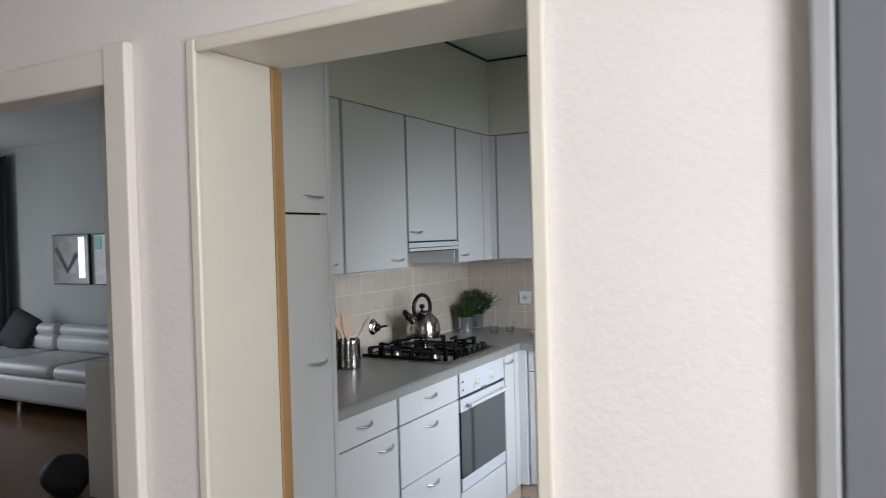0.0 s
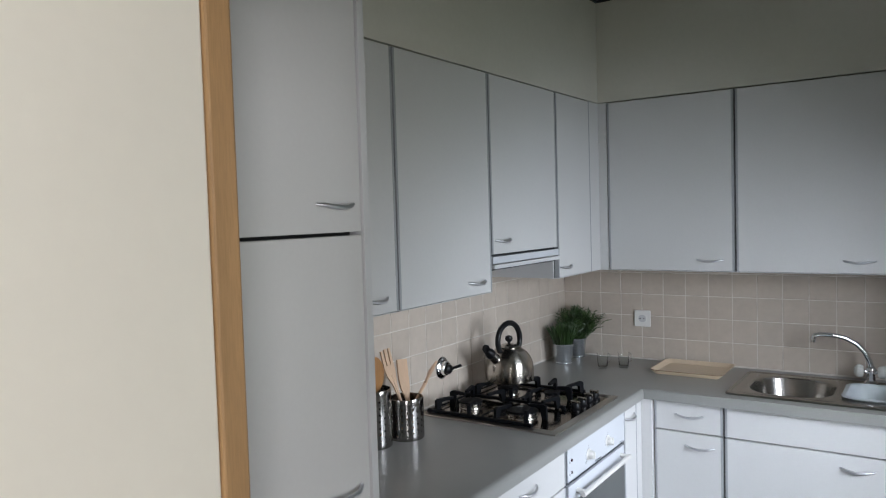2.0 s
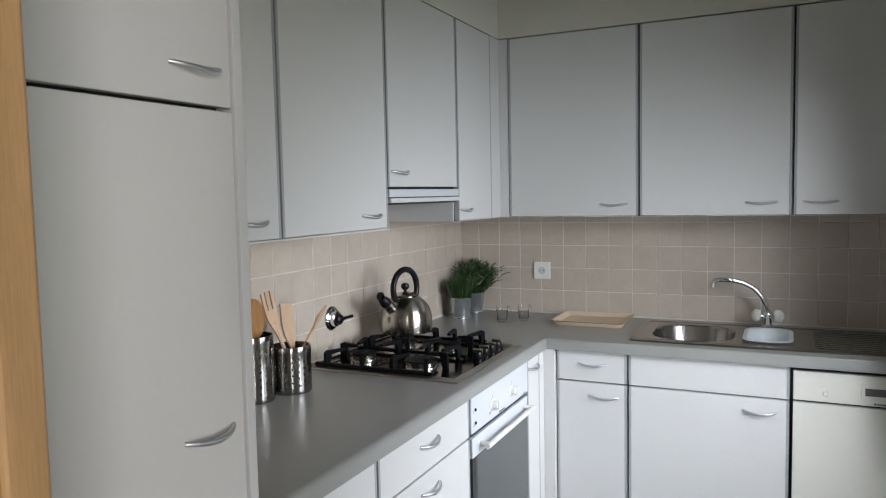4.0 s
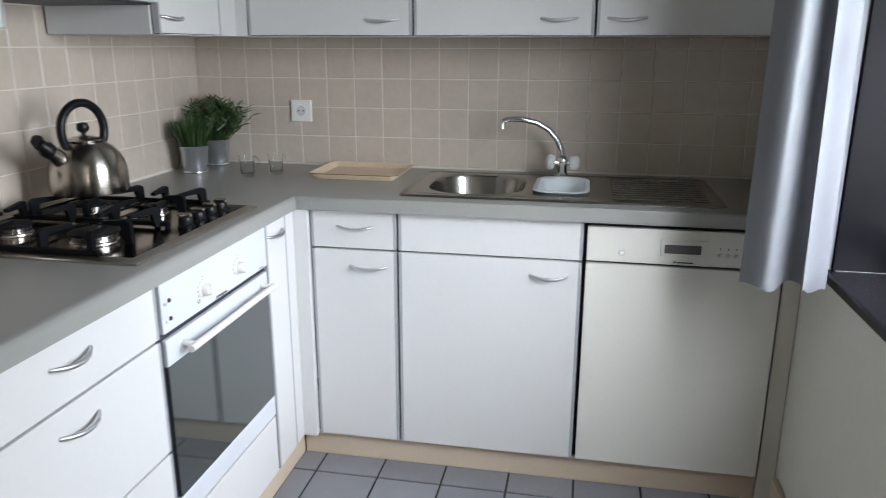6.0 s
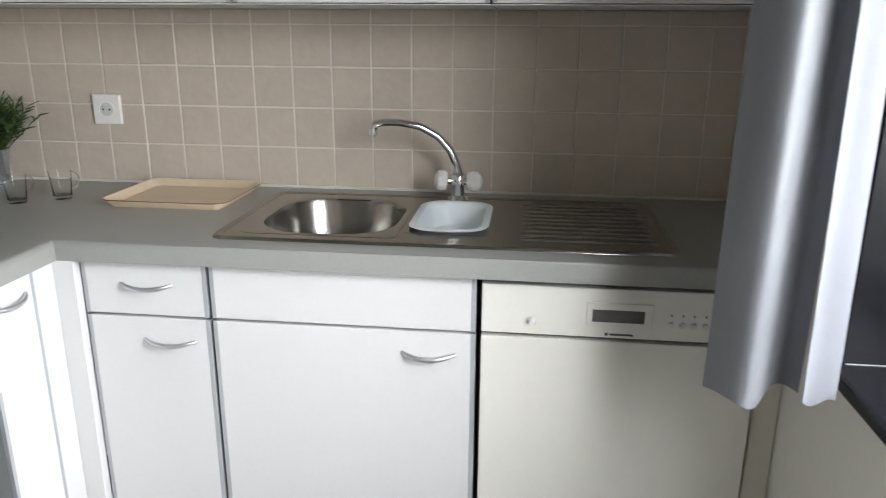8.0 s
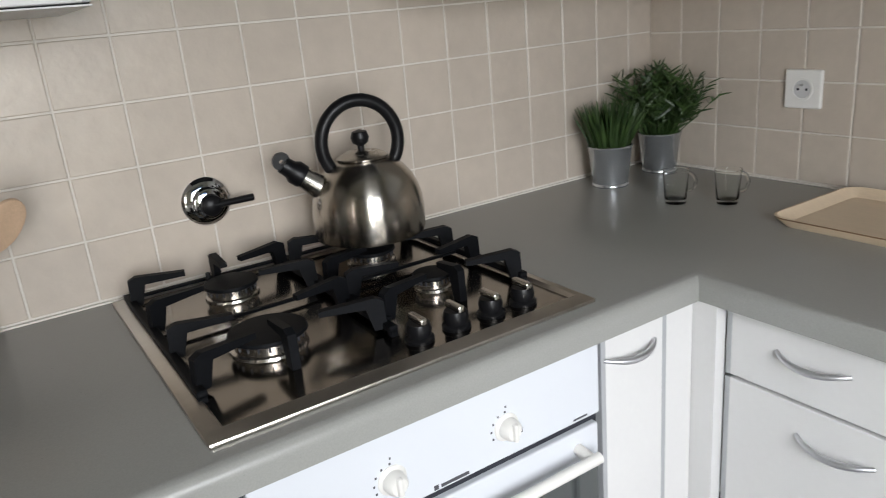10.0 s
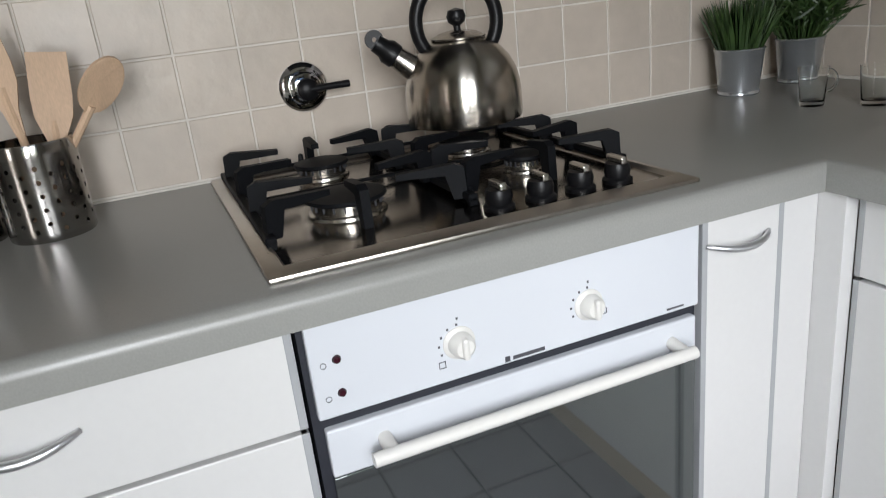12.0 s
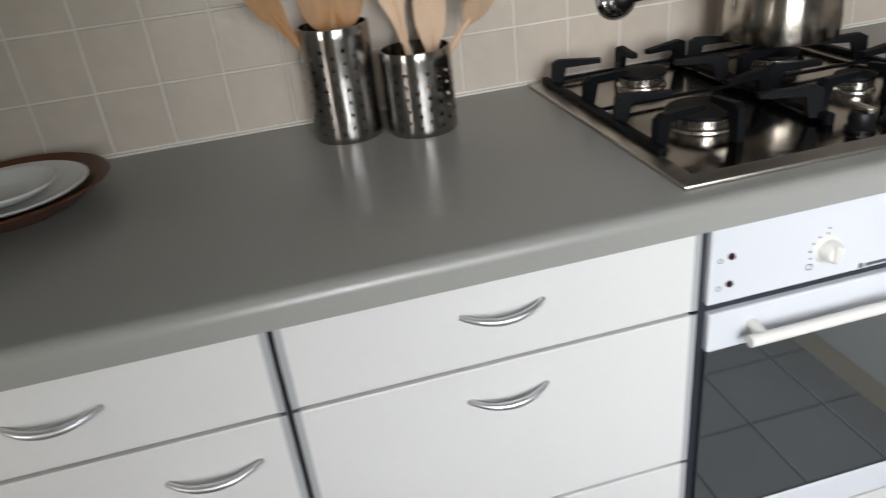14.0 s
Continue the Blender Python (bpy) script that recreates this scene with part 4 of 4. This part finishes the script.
def tray():
    x0, x1, y0, y1 = 0.548, 0.872, -0.322, -0.040
    def ring(bm, inset, z, rad):
        pts = []
        for cx, cy, a0 in ((x1 - rad, y1 - rad, 0), (x0 + rad, y1 - rad, 90), (x0 + rad, y0 + rad, 180), (x1 - rad, y0 + rad, 270)):
            for k in range(6):
                a = radians(a0 + 90 * k / 5)
                pts.append(bm.verts.new((cx + (rad - inset) * math.cos(a), cy + (rad - inset) * math.sin(a), z)))
        return pts
    bm = bmesh.new()
    rows = [ring(bm, 0.022, CT, 0.035), ring(bm, 0.001, CT + 0.019, 0.035), ring(bm, 0.0, CT + 0.022, 0.035), ring(bm, 0.005, CT + 0.0225, 0.035), ring(bm, 0.008, CT + 0.019, 0.035), ring(bm, 0.024, CT + 0.006, 0.035)]
    for a, b in zip(rows, rows[1:]):
        for k in range(len(a)):
            f = bm.faces.new([a[k], a[(k + 1) % len(a)], b[(k + 1) % len(b)], b[k]])
            f.material_index = 1 if a is rows[1] else 0
    bm.faces.new(rows[0][::-1])
    bm.faces.new(rows[-1])
    obj("serving_tray", bm, ["tray", "tray_edge"], label="pale wooden serving tray with a dark edge", category="tray", smooth=True)


tray()


def socket():
    x, z, y = 0.418, 1.087, -0.0045
    s = obj("wall_socket", box((x - 0.041, y - 0.012, z - 0.041), (x + 0.041, y, z + 0.041), 0.004, 3), "socket", label="white square wall socket on the tiles", category="socket")
    obj("rim", lathe([(0.024, 0.0), (0.024, 0.002), (0.020, 0.002), (0.019, 0.0)], (x, y - 0.012, z), 32, (0, -1, 0), True), "socket", s, smooth=True)
    obj("recess", lathe([(0, 0.0), (0.0195, 0.0), (0.0195, 0.0006), (0, 0.0006)], (x, y - 0.0121, z), 32, (0, -1, 0)), "panel", s, smooth=True)
    for dx, dz in ((-0.0095, 0), (0.0095, 0)):
        obj("hole", lathe([(0, 0), (0.0028, 0), (0.0028, 0.0004), (0, 0.0004)], (x + dx, y - 0.0128, z + dz), 14, (0, -1, 0)), "gap", s)
    obj("earth_pin", tube([(x, y - 0.012, z + 0.010), (x, y - 0.022, z + 0.010)], 0.0024, 10), "satin", s, smooth=True)


socket()


# ---- sink ----
def rounded(bm, x0, x1, y0, y1, rad, z, n=5):
    pts = []
    for cx, cy, a0 in ((x1 - rad, y1 - rad, 0), (x0 + rad, y1 - rad, 90), (x0 + rad, y0 + rad, 180), (x1 - rad, y0 + rad, 270)):
        for k in range(n + 1):
            a = radians(a0 + 90 * k / n)
            pts.append(bm.verts.new((cx + rad * math.cos(a), cy + rad * math.sin(a), z)))
    return pts


def bridge(bm, a, b):
    for k in range(len(a)):
        bm.faces.new([a[k], a[(k + 1) % len(a)], b[(k + 1) % len(b)], b[k]])


def sink():
    zt = CT + 0.0065
    # basins open in the deck: the deck is a grid with two rectangular holes that the basins' flanges cover
    A, Bn = (0.985, 1.318, -0.498, -0.140), (1.338, 1.512, -0.455, -0.165)
    xs = [SX0 + 0.012, A[0] + 0.012, A[1] - 0.012, Bn[0] + 0.012, Bn[1] - 0.012, SX1 - 0.012]
    ys = [SY0 + 0.012, A[2] + 0.012, Bn[2] + 0.012, Bn[3] - 0.012, A[3] - 0.012, SY1 - 0.012]
    hole = lambda u, v: (A[0] + 0.012 < u < A[1] - 0.012 and A[2] + 0.012 < v < A[3] - 0.012) or (Bn[0] + 0.012 < u < Bn[1] - 0.012 and Bn[2] + 0.012 < v < Bn[3] - 0.012)
    bm = cells(xs, ys, lambda u, v: not hole(u, v), CT + 0.0012, CT + 0.0042, 2)
    s = obj("kitchen_sink", bm, "sink_steel", label="stainless steel sink with two basins and a ribbed drainer", category="sink")
    bm = bmesh.new()
    rings = [rounded(bm, SX0 + q, SX1 - q, SY0 + q, SY1 - q, 0.03, z) for q, z in ((0.0, CT + 0.0005), (0.001, CT + 0.003), (0.005, zt), (0.010, zt - 0.0005), (0.016, CT + 0.0046))]
    for a, b in zip(rings, rings[1:]):
        bridge(bm, a, b)
    obj("rim", bm, "sink_steel", s, smooth=True)
    for (x0, x1, y0, y1), deep, rad in ((A, 0.150, 0.125), (Bn, 0.10, 0.075)):
        bm = bmesh.new()
        prof = ((-0.004, 0.0046), (0.004, 0.0062), (0.010, 0.004), (0.014, -0.006), (0.022, -deep + 0.03), (0.032, -deep + 0.008), (0.055, -deep))
        outer = rounded(bm, x0 - 0.004, x1 + 0.004, y0 - 0.004, y1 + 0.004, 0.020, CT + 0.0046)
        rings = [outer] + [rounded(bm, x0 + q, x1 - q, y0 + q, y1 - q, rad - q * 0.3, CT + z) for q, z in prof[1:]]
        for a, b in zip(rings, rings[1:]):
            bridge(bm, a, b)
        bm.faces.new(rings[-1])
        b = obj("basin", bm, "sink_steel", s, smooth=True)
        obj("drain", lathe([(0, 0), (0.036, 0), (0.038, 0.002), (0.034, 0.003), (0.012, 0.001), (0, 0.001)], ((x0 + x1) / 2, (y0 + y1) / 2, CT - deep + 0.0005), 28), "chrome", b, smooth=True)
    for k in range(10):
        y = -0.475 + 0.036 * k
        obj("rib", tube([(1.585, y, CT + 0.0026), (1.60, y, CT + 0.0036), (1.85, y, CT + 0.0036), (1.865, y, CT + 0.0026)], 0.0036, 8), "sink_steel", s, smooth=True)
    # loose bowl in the small basin
    bm = bmesh.new()
    x0, x1, y0, y1 = Bn
    rings = [rounded(bm, x0 + q, x1 - q, y0 + q, y1 - q, 0.055 - q * 0.3, CT + z) for q, z in
             ((0.050, -0.060), (0.030, -0.050), (0.018, 0.004), (0.004, 0.008), (-0.002, 0.0115), (0.004, 0.014), (0.014, 0.013), (0.022, 0.004), (0.034, -0.042), (0.052, -0.054))]
    for a, b in zip(rings, rings[1:]):
        bridge(bm, a, b)
    bm.faces.new(rings[0][::-1])
    bm.faces.new(rings[-1])
    obj("washing_bowl", bm, "bowl", label="pale plastic bowl set into the small basin", category="bowl", smooth=True)


sink()


def tap():
    x, y, z = 1.418, -0.118, CT + 0.0042
    t = obj("mixer_tap", lathe([(0, 0), (0.026, 0), (0.027, 0.004), (0.021, 0.010), (0.0175, 0.014), (0.0165, 0.040), (0.020, 0.046), (0.020, 0.062), (0.015, 0.070), (0.0115, 0.074), (0, 0.074)], (x, y, z), 32), "chrome", label="chrome mixer tap with two clear knobs", category="tap", smooth=True)
    pts = [(x, y, z + 0.068), (x - 0.006, y - 0.001, z + 0.095), (x - 0.022, y - 0.004, z + 0.130), (x - 0.052, y - 0.012, z + 0.165), (x - 0.095, y - 0.022, z + 0.189),
           (x - 0.145, y - 0.034, z + 0.200), (x - 0.185, y - 0.044, z + 0.201), (x - 0.203, y - 0.048, z + 0.196), (x - 0.209, y - 0.050, z + 0.184), (x - 0.210, y - 0.050, z + 0.168)]
    obj("spout", tube(pts, [0.0115, 0.011, 0.0105, 0.010, 0.0098, 0.0098, 0.0098, 0.0102, 0.011, 0.0115], 16, 1.0, (0, 1, 0)), "chrome", t, smooth=True)
    for s in (-1, 1):
        way = Vector((s, -0.25, 0.12)).normalized()
        a = Vector((x, y, z + 0.048))
        st = obj("stem", tube([a, a + way * 0.030], 0.0085, 14), "chrome", t, smooth=True)
        obj("knob", lathe([(0, 0.028), (0.012, 0.028), (0.024, 0.032), (0.027, 0.043), (0.024, 0.055), (0.013, 0.062), (0, 0.063)], a, 14, way), "acrylic", t, label="clear acrylic tap knob", smooth=False)


tap()


# ---- curtain ----
def curtain_sheet(a, b, folds, amp, z0, z1, lean, n=60, rows=18, start=0.0):
    bm, grid = bmesh.new(), []
    a, b = Vector(a), Vector(b)
    way = (b - a).normalized()
    side = Vector((-way.y, way.x))
    for j in range(rows + 1):
        s = j / rows
        z = z0 + (z1 - z0) * s
        row = []
        for k in range(n + 1):
            u = k / n
            d = amp * math.sin(start + folds * math.tau * u) * (1 - 0.25 * s) + 0.006 * math.sin(5 * u + 3 * s)
            p = a.lerp(b, u) + side * d
            row.append(bm.verts.new((p.x + lean * s, p.y, z + 0.006 * math.sin(9 * u) * (1 - s))))
        grid.append(row)
    for j in range(rows):
        for k in range(n):
            bm.faces.new([grid[j][k], grid[j][k + 1], grid[j + 1][k + 1], grid[j + 1][k]])
    bmesh.ops.solidify(bm, geom=list(bm.faces), thickness=0.003)
    return bm


cur = obj("curtain", curtain_sheet((1.880, -0.900), (2.020, -0.905), 1.0, 0.046, 0.770, 2.42, 0.02, start=2.6), "curtain", label="grey satin curtain with a white edge band, drawn aside", category="curtain", smooth=True)
obj("edge_band", curtain_sheet((2.014, -0.925), (2.072, -0.885), 0.5, 0.008, 0.762, 2.42, -0.01, n=16), "lining", cur, label="white edge band", smooth=True)
obj("return_fold", curtain_sheet((2.070, -0.884), (2.108, -0.79), 0.5, 0.004, 0.790, 2.42, 0.0, n=10), "curtain", cur, smooth=True)
rod = obj("curtain_rod", tube([(2.07, -2.5, 2.44), (2.07, -0.70, 2.44)], 0.012, 14), "window_black", label="black curtain rod above the window", category="curtain rod", smooth=True)
for y in (-2.4, -0.78):
    obj("bracket", tube([(2.07, y, 2.44), (2.117, y, 2.44)], 0.008, 10), "window_black", rod)


# ---- living room ----
def soft_box(a, b, bulge=0.03):
    bm = box(a, b, min(0.06, 0.45 * min(abs(q - p) for p, q in zip(a, b))), 4)
    return bm


def sofa():
    s = obj("sofa", soft_box((-6.2, -0.62, 0.10), (-2.75, 0.17, 0.36)), "leather", label="pale grey leather corner sofa with dark cushions", category="sofa", smooth=True)
    for k in range(3):
        x0 = -5.55 + 0.90 * k
        obj("seat_cushion", soft_box((x0, -0.64, 0.34), (x0 + 0.89, 0.02, 0.47)), "leather", s, smooth=True)
        obj("backrest", soft_box((x0, 0.0, 0.44), (x0 + 0.89, 0.17, 0.62)), "leather", s, smooth=True)
        obj("headrest", soft_box((x0 + 0.02, 0.02, 0.60), (x0 + 0.87, 0.16, 0.72)), "leather", s, smooth=True)
    obj("armrest", soft_box((-2.84, -0.64, 0.30), (-2.62, 0.17, 0.62)), "leather", s, smooth=True)
    obj("chaise", soft_box((-6.2, -1.9, 0.12), (-5.56, -0.60, 0.46)), "leather", s, smooth=True)
    for x in (-6.1, -4.4, -2.85):
        obj("leg", tube([(x, -0.52, F0), (x, -0.52, 0.13)], 0.022, 12), "chrome", s, smooth=True)
    for x, y in ((-6.1, 0.1), (-2.85, 0.1), (-5.7, -1.8)):
        obj("leg", tube([(x, y, F0), (x, y, 0.13)], 0.022, 12), "chrome", s, smooth=True)


sofa()


def cushion(x, y, z, mat, turn, label):
    bm = box((-0.22, -0.07, 0), (0.22, 0.07, 0.40), 0.068, 4)
    for v in bm.verts:
        edge = max(abs(v.co.x) / 0.22, abs(v.co.z - 0.20) / 0.20)
        v.co.y *= 1.15 - 0.9 * edge ** 3
    bmesh.ops.transform(bm, matrix=pose(x, y, z, -24, turn, 4), verts=bm.verts)
    return obj("cushion", bm, mat, label=label, category="cushion", group="sofa cushions", smooth=True)


cushion(-5.25, -0.10, 0.46, "cushion", 20, "dark cushion leaning on the sofa")
cushion(-3.35, -0.14, 0.46, "taupe", 30, "taupe cushion leaning on the sofa")


def picture(x0, x1, z0, z1, label, patch):
    p = obj("framed_picture", box((x0, 0.272, z0), (x1, 0.3005, z1), 0.003), "gap", label=label, category="picture")
    obj("print", box((x0 + 0.012, 0.2695, z0 + 0.012), (x1 - 0.012, 0.2715, z1 - 0.012)), "picture", p)
    obj("stripe", box((x1 - 0.16, 0.2665, z0 + 0.07), (x1 - 0.06, 0.2692, z1 - 0.03)), "silver", p, label="pale stripe")
    if patch:
        obj("patch", box((x0 + 0.02, 0.2665, z1 - 0.16), (x0 + 0.12, 0.2692, z1 - 0.03)), "teal", p, label="teal patch")
    else:
        bm = tube([(x0 + 0.06, 0.268, z1 - 0.14), (x0 + 0.24, 0.268, z0 + 0.14), (x0 + 0.40, 0.268, z1 - 0.20)], 0.03, 6, 1.0)
        for v in bm.verts:
            v.co.y = 0.2675 + (v.co.y - 0.268) * 0.03
        obj("chevron", bm, "taupe", p)


picture(-5.04, -4.45, 1.10, 1.62, "dark abstract print in a thin black frame", False)
picture(-4.37, -3.78, 1.10, 1.62, "dark abstract print with a teal patch in a black frame", True)
obj("drape", curtain_sheet((-6.55, 0.22), (-5.72, 0.22), 7, 0.03, F0 + 0.01, 2.5, 0.0, n=140, rows=6), "dark_drape", label="dark blue-grey floor-length drape", category="curtain", smooth=True)
sb = obj("sideboard", box((-1.82, -1.66, F0), (-1.30, -1.20, 0.80), 0.006), "sideboard", label="cream low cabinet standing in the living room", category="sideboard")
obj("door", box((-1.79, -1.668, 0.02), (-1.33, -1.661, 0.77), 0.002), "sideboard", sb)
bag = bmesh.new()
bmesh.ops.create_icosphere(bag, subdivisions=4, radius=0.145)
for v in bag.verts:
    p = v.co.copy()
    fold = 0.020 * math.sin(23 * p.x + 9 * p.z) + 0.016 * math.sin(31 * p.y - 17 * p.z) + 0.012 * math.sin(40 * p.z + 12 * p.x)
    v.co = p * (1 + fold * 4)
    v.co.z = max(v.co.z * (1.05 if p.z > 0 else 0.8), -0.10) + 0.10
    v.co.x *= 0.95 - 0.9 * max(v.co.z - 0.12, 0)
bmesh.ops.translate(bag, verts=bag.verts, vec=(-1.99, -1.70, F0))
obj("bag", bag, "bag", label="soft black cloth bag slumped on the floor", category="bag", smooth=True)


# ---- tiles ----
TILE_MESHES = {}


def tile(parent, axis, u0, u1, v0, v1, w, thick, mat, edge):
    """One tile on the plane w of axis (0: x, 1: y, 2: z), proud by thick. Alike tiles share a mesh."""
    du, dv = round(u1 - u0, 4), round(v1 - v0, 4)
    key = (axis, du, dv, mat)
    if key not in TILE_MESHES:
        bm = bmesh.new()
        rows = []
        for q, h in ((0, 0), (0, thick - edge * 0.7), (edge, thick)):
            row = []
            for su, sv in ((-1, -1), (1, -1), (1, 1), (-1, 1)):
                p = [su * (du / 2 - q), sv * (dv / 2 - q)]
                p.insert(axis, -h if axis == 1 else h)
                row.append(bm.verts.new(p))
            rows.append(row)
        for a, b in zip(rows, rows[1:]):
            bridge(bm, a, b)
        bm.faces.new(rows[-1])
        bmesh.ops.recalc_face_normals(bm, faces=bm.faces)
        me = bpy.data.meshes.new("tile")
        bm.to_mesh(me)
        bm.free()
        me.materials.append(M[mat])
        TILE_MESHES[key] = me
    ob = new("tile", TILE_MESHES[key])
    p = [(u0 + u1) / 2, (v0 + v1) / 2]
    p.insert(axis, w)
    ob.parent = parent
    tilt = [random.gauss(0, 0.0035), random.gauss(0, 0.0035)]
    tilt.insert(axis, 0)
    if axis == 2:
        tilt = [0, 0, 0]
    ob.matrix_basis = Matrix.Translation(Vector(p) - parent.location) @ Euler(tilt).to_matrix().to_4x4()


def tiling(parent, axis, origin_u, origin_v, pitch, joint, u_lim, v_lim, w, thick, mat, edge):
    nu0, nu1 = math.floor((u_lim[0] - origin_u) / pitch), math.ceil((u_lim[1] - origin_u) / pitch)
    nv0, nv1 = math.floor((v_lim[0] - origin_v) / pitch), math.ceil((v_lim[1] - origin_v) / pitch)
    for i in range(nu0, nu1):
        for j in range(nv0, nv1):
            a, b = max(origin_u + i * pitch + joint / 2, u_lim[0]), min(origin_u + (i + 1) * pitch - joint / 2, u_lim[1])
            c, d = max(origin_v + j * pitch + joint / 2, v_lim[0]), min(origin_v + (j + 1) * pitch - joint / 2, v_lim[1])
            if b - a > 0.012 and d - c > 0.006:
                tile(parent, axis, a, b, c, d, w, thick, mat, edge)


tiling(wall_west, 0, -1.2835, 0.9950, 0.1090, 0.0036, (-2.429, -0.002), (0.885, 1.455), -0.0101, 0.0024, "tile", 0.0016)
tiling(wall_north, 1, 0.3065, 0.9930, 0.1083, 0.0036, (-0.006, 2.116), (0.885, 1.356), -0.0025, 0.0024, "tile", 0.0016)
tiling(kitchen_floor, 2, 0.670, -0.880, 0.2105, 0.0075, (0.592, 2.097), (-3.04, -0.553), F0 - 0.004, 0.004, "floor_tile", 0.0012)
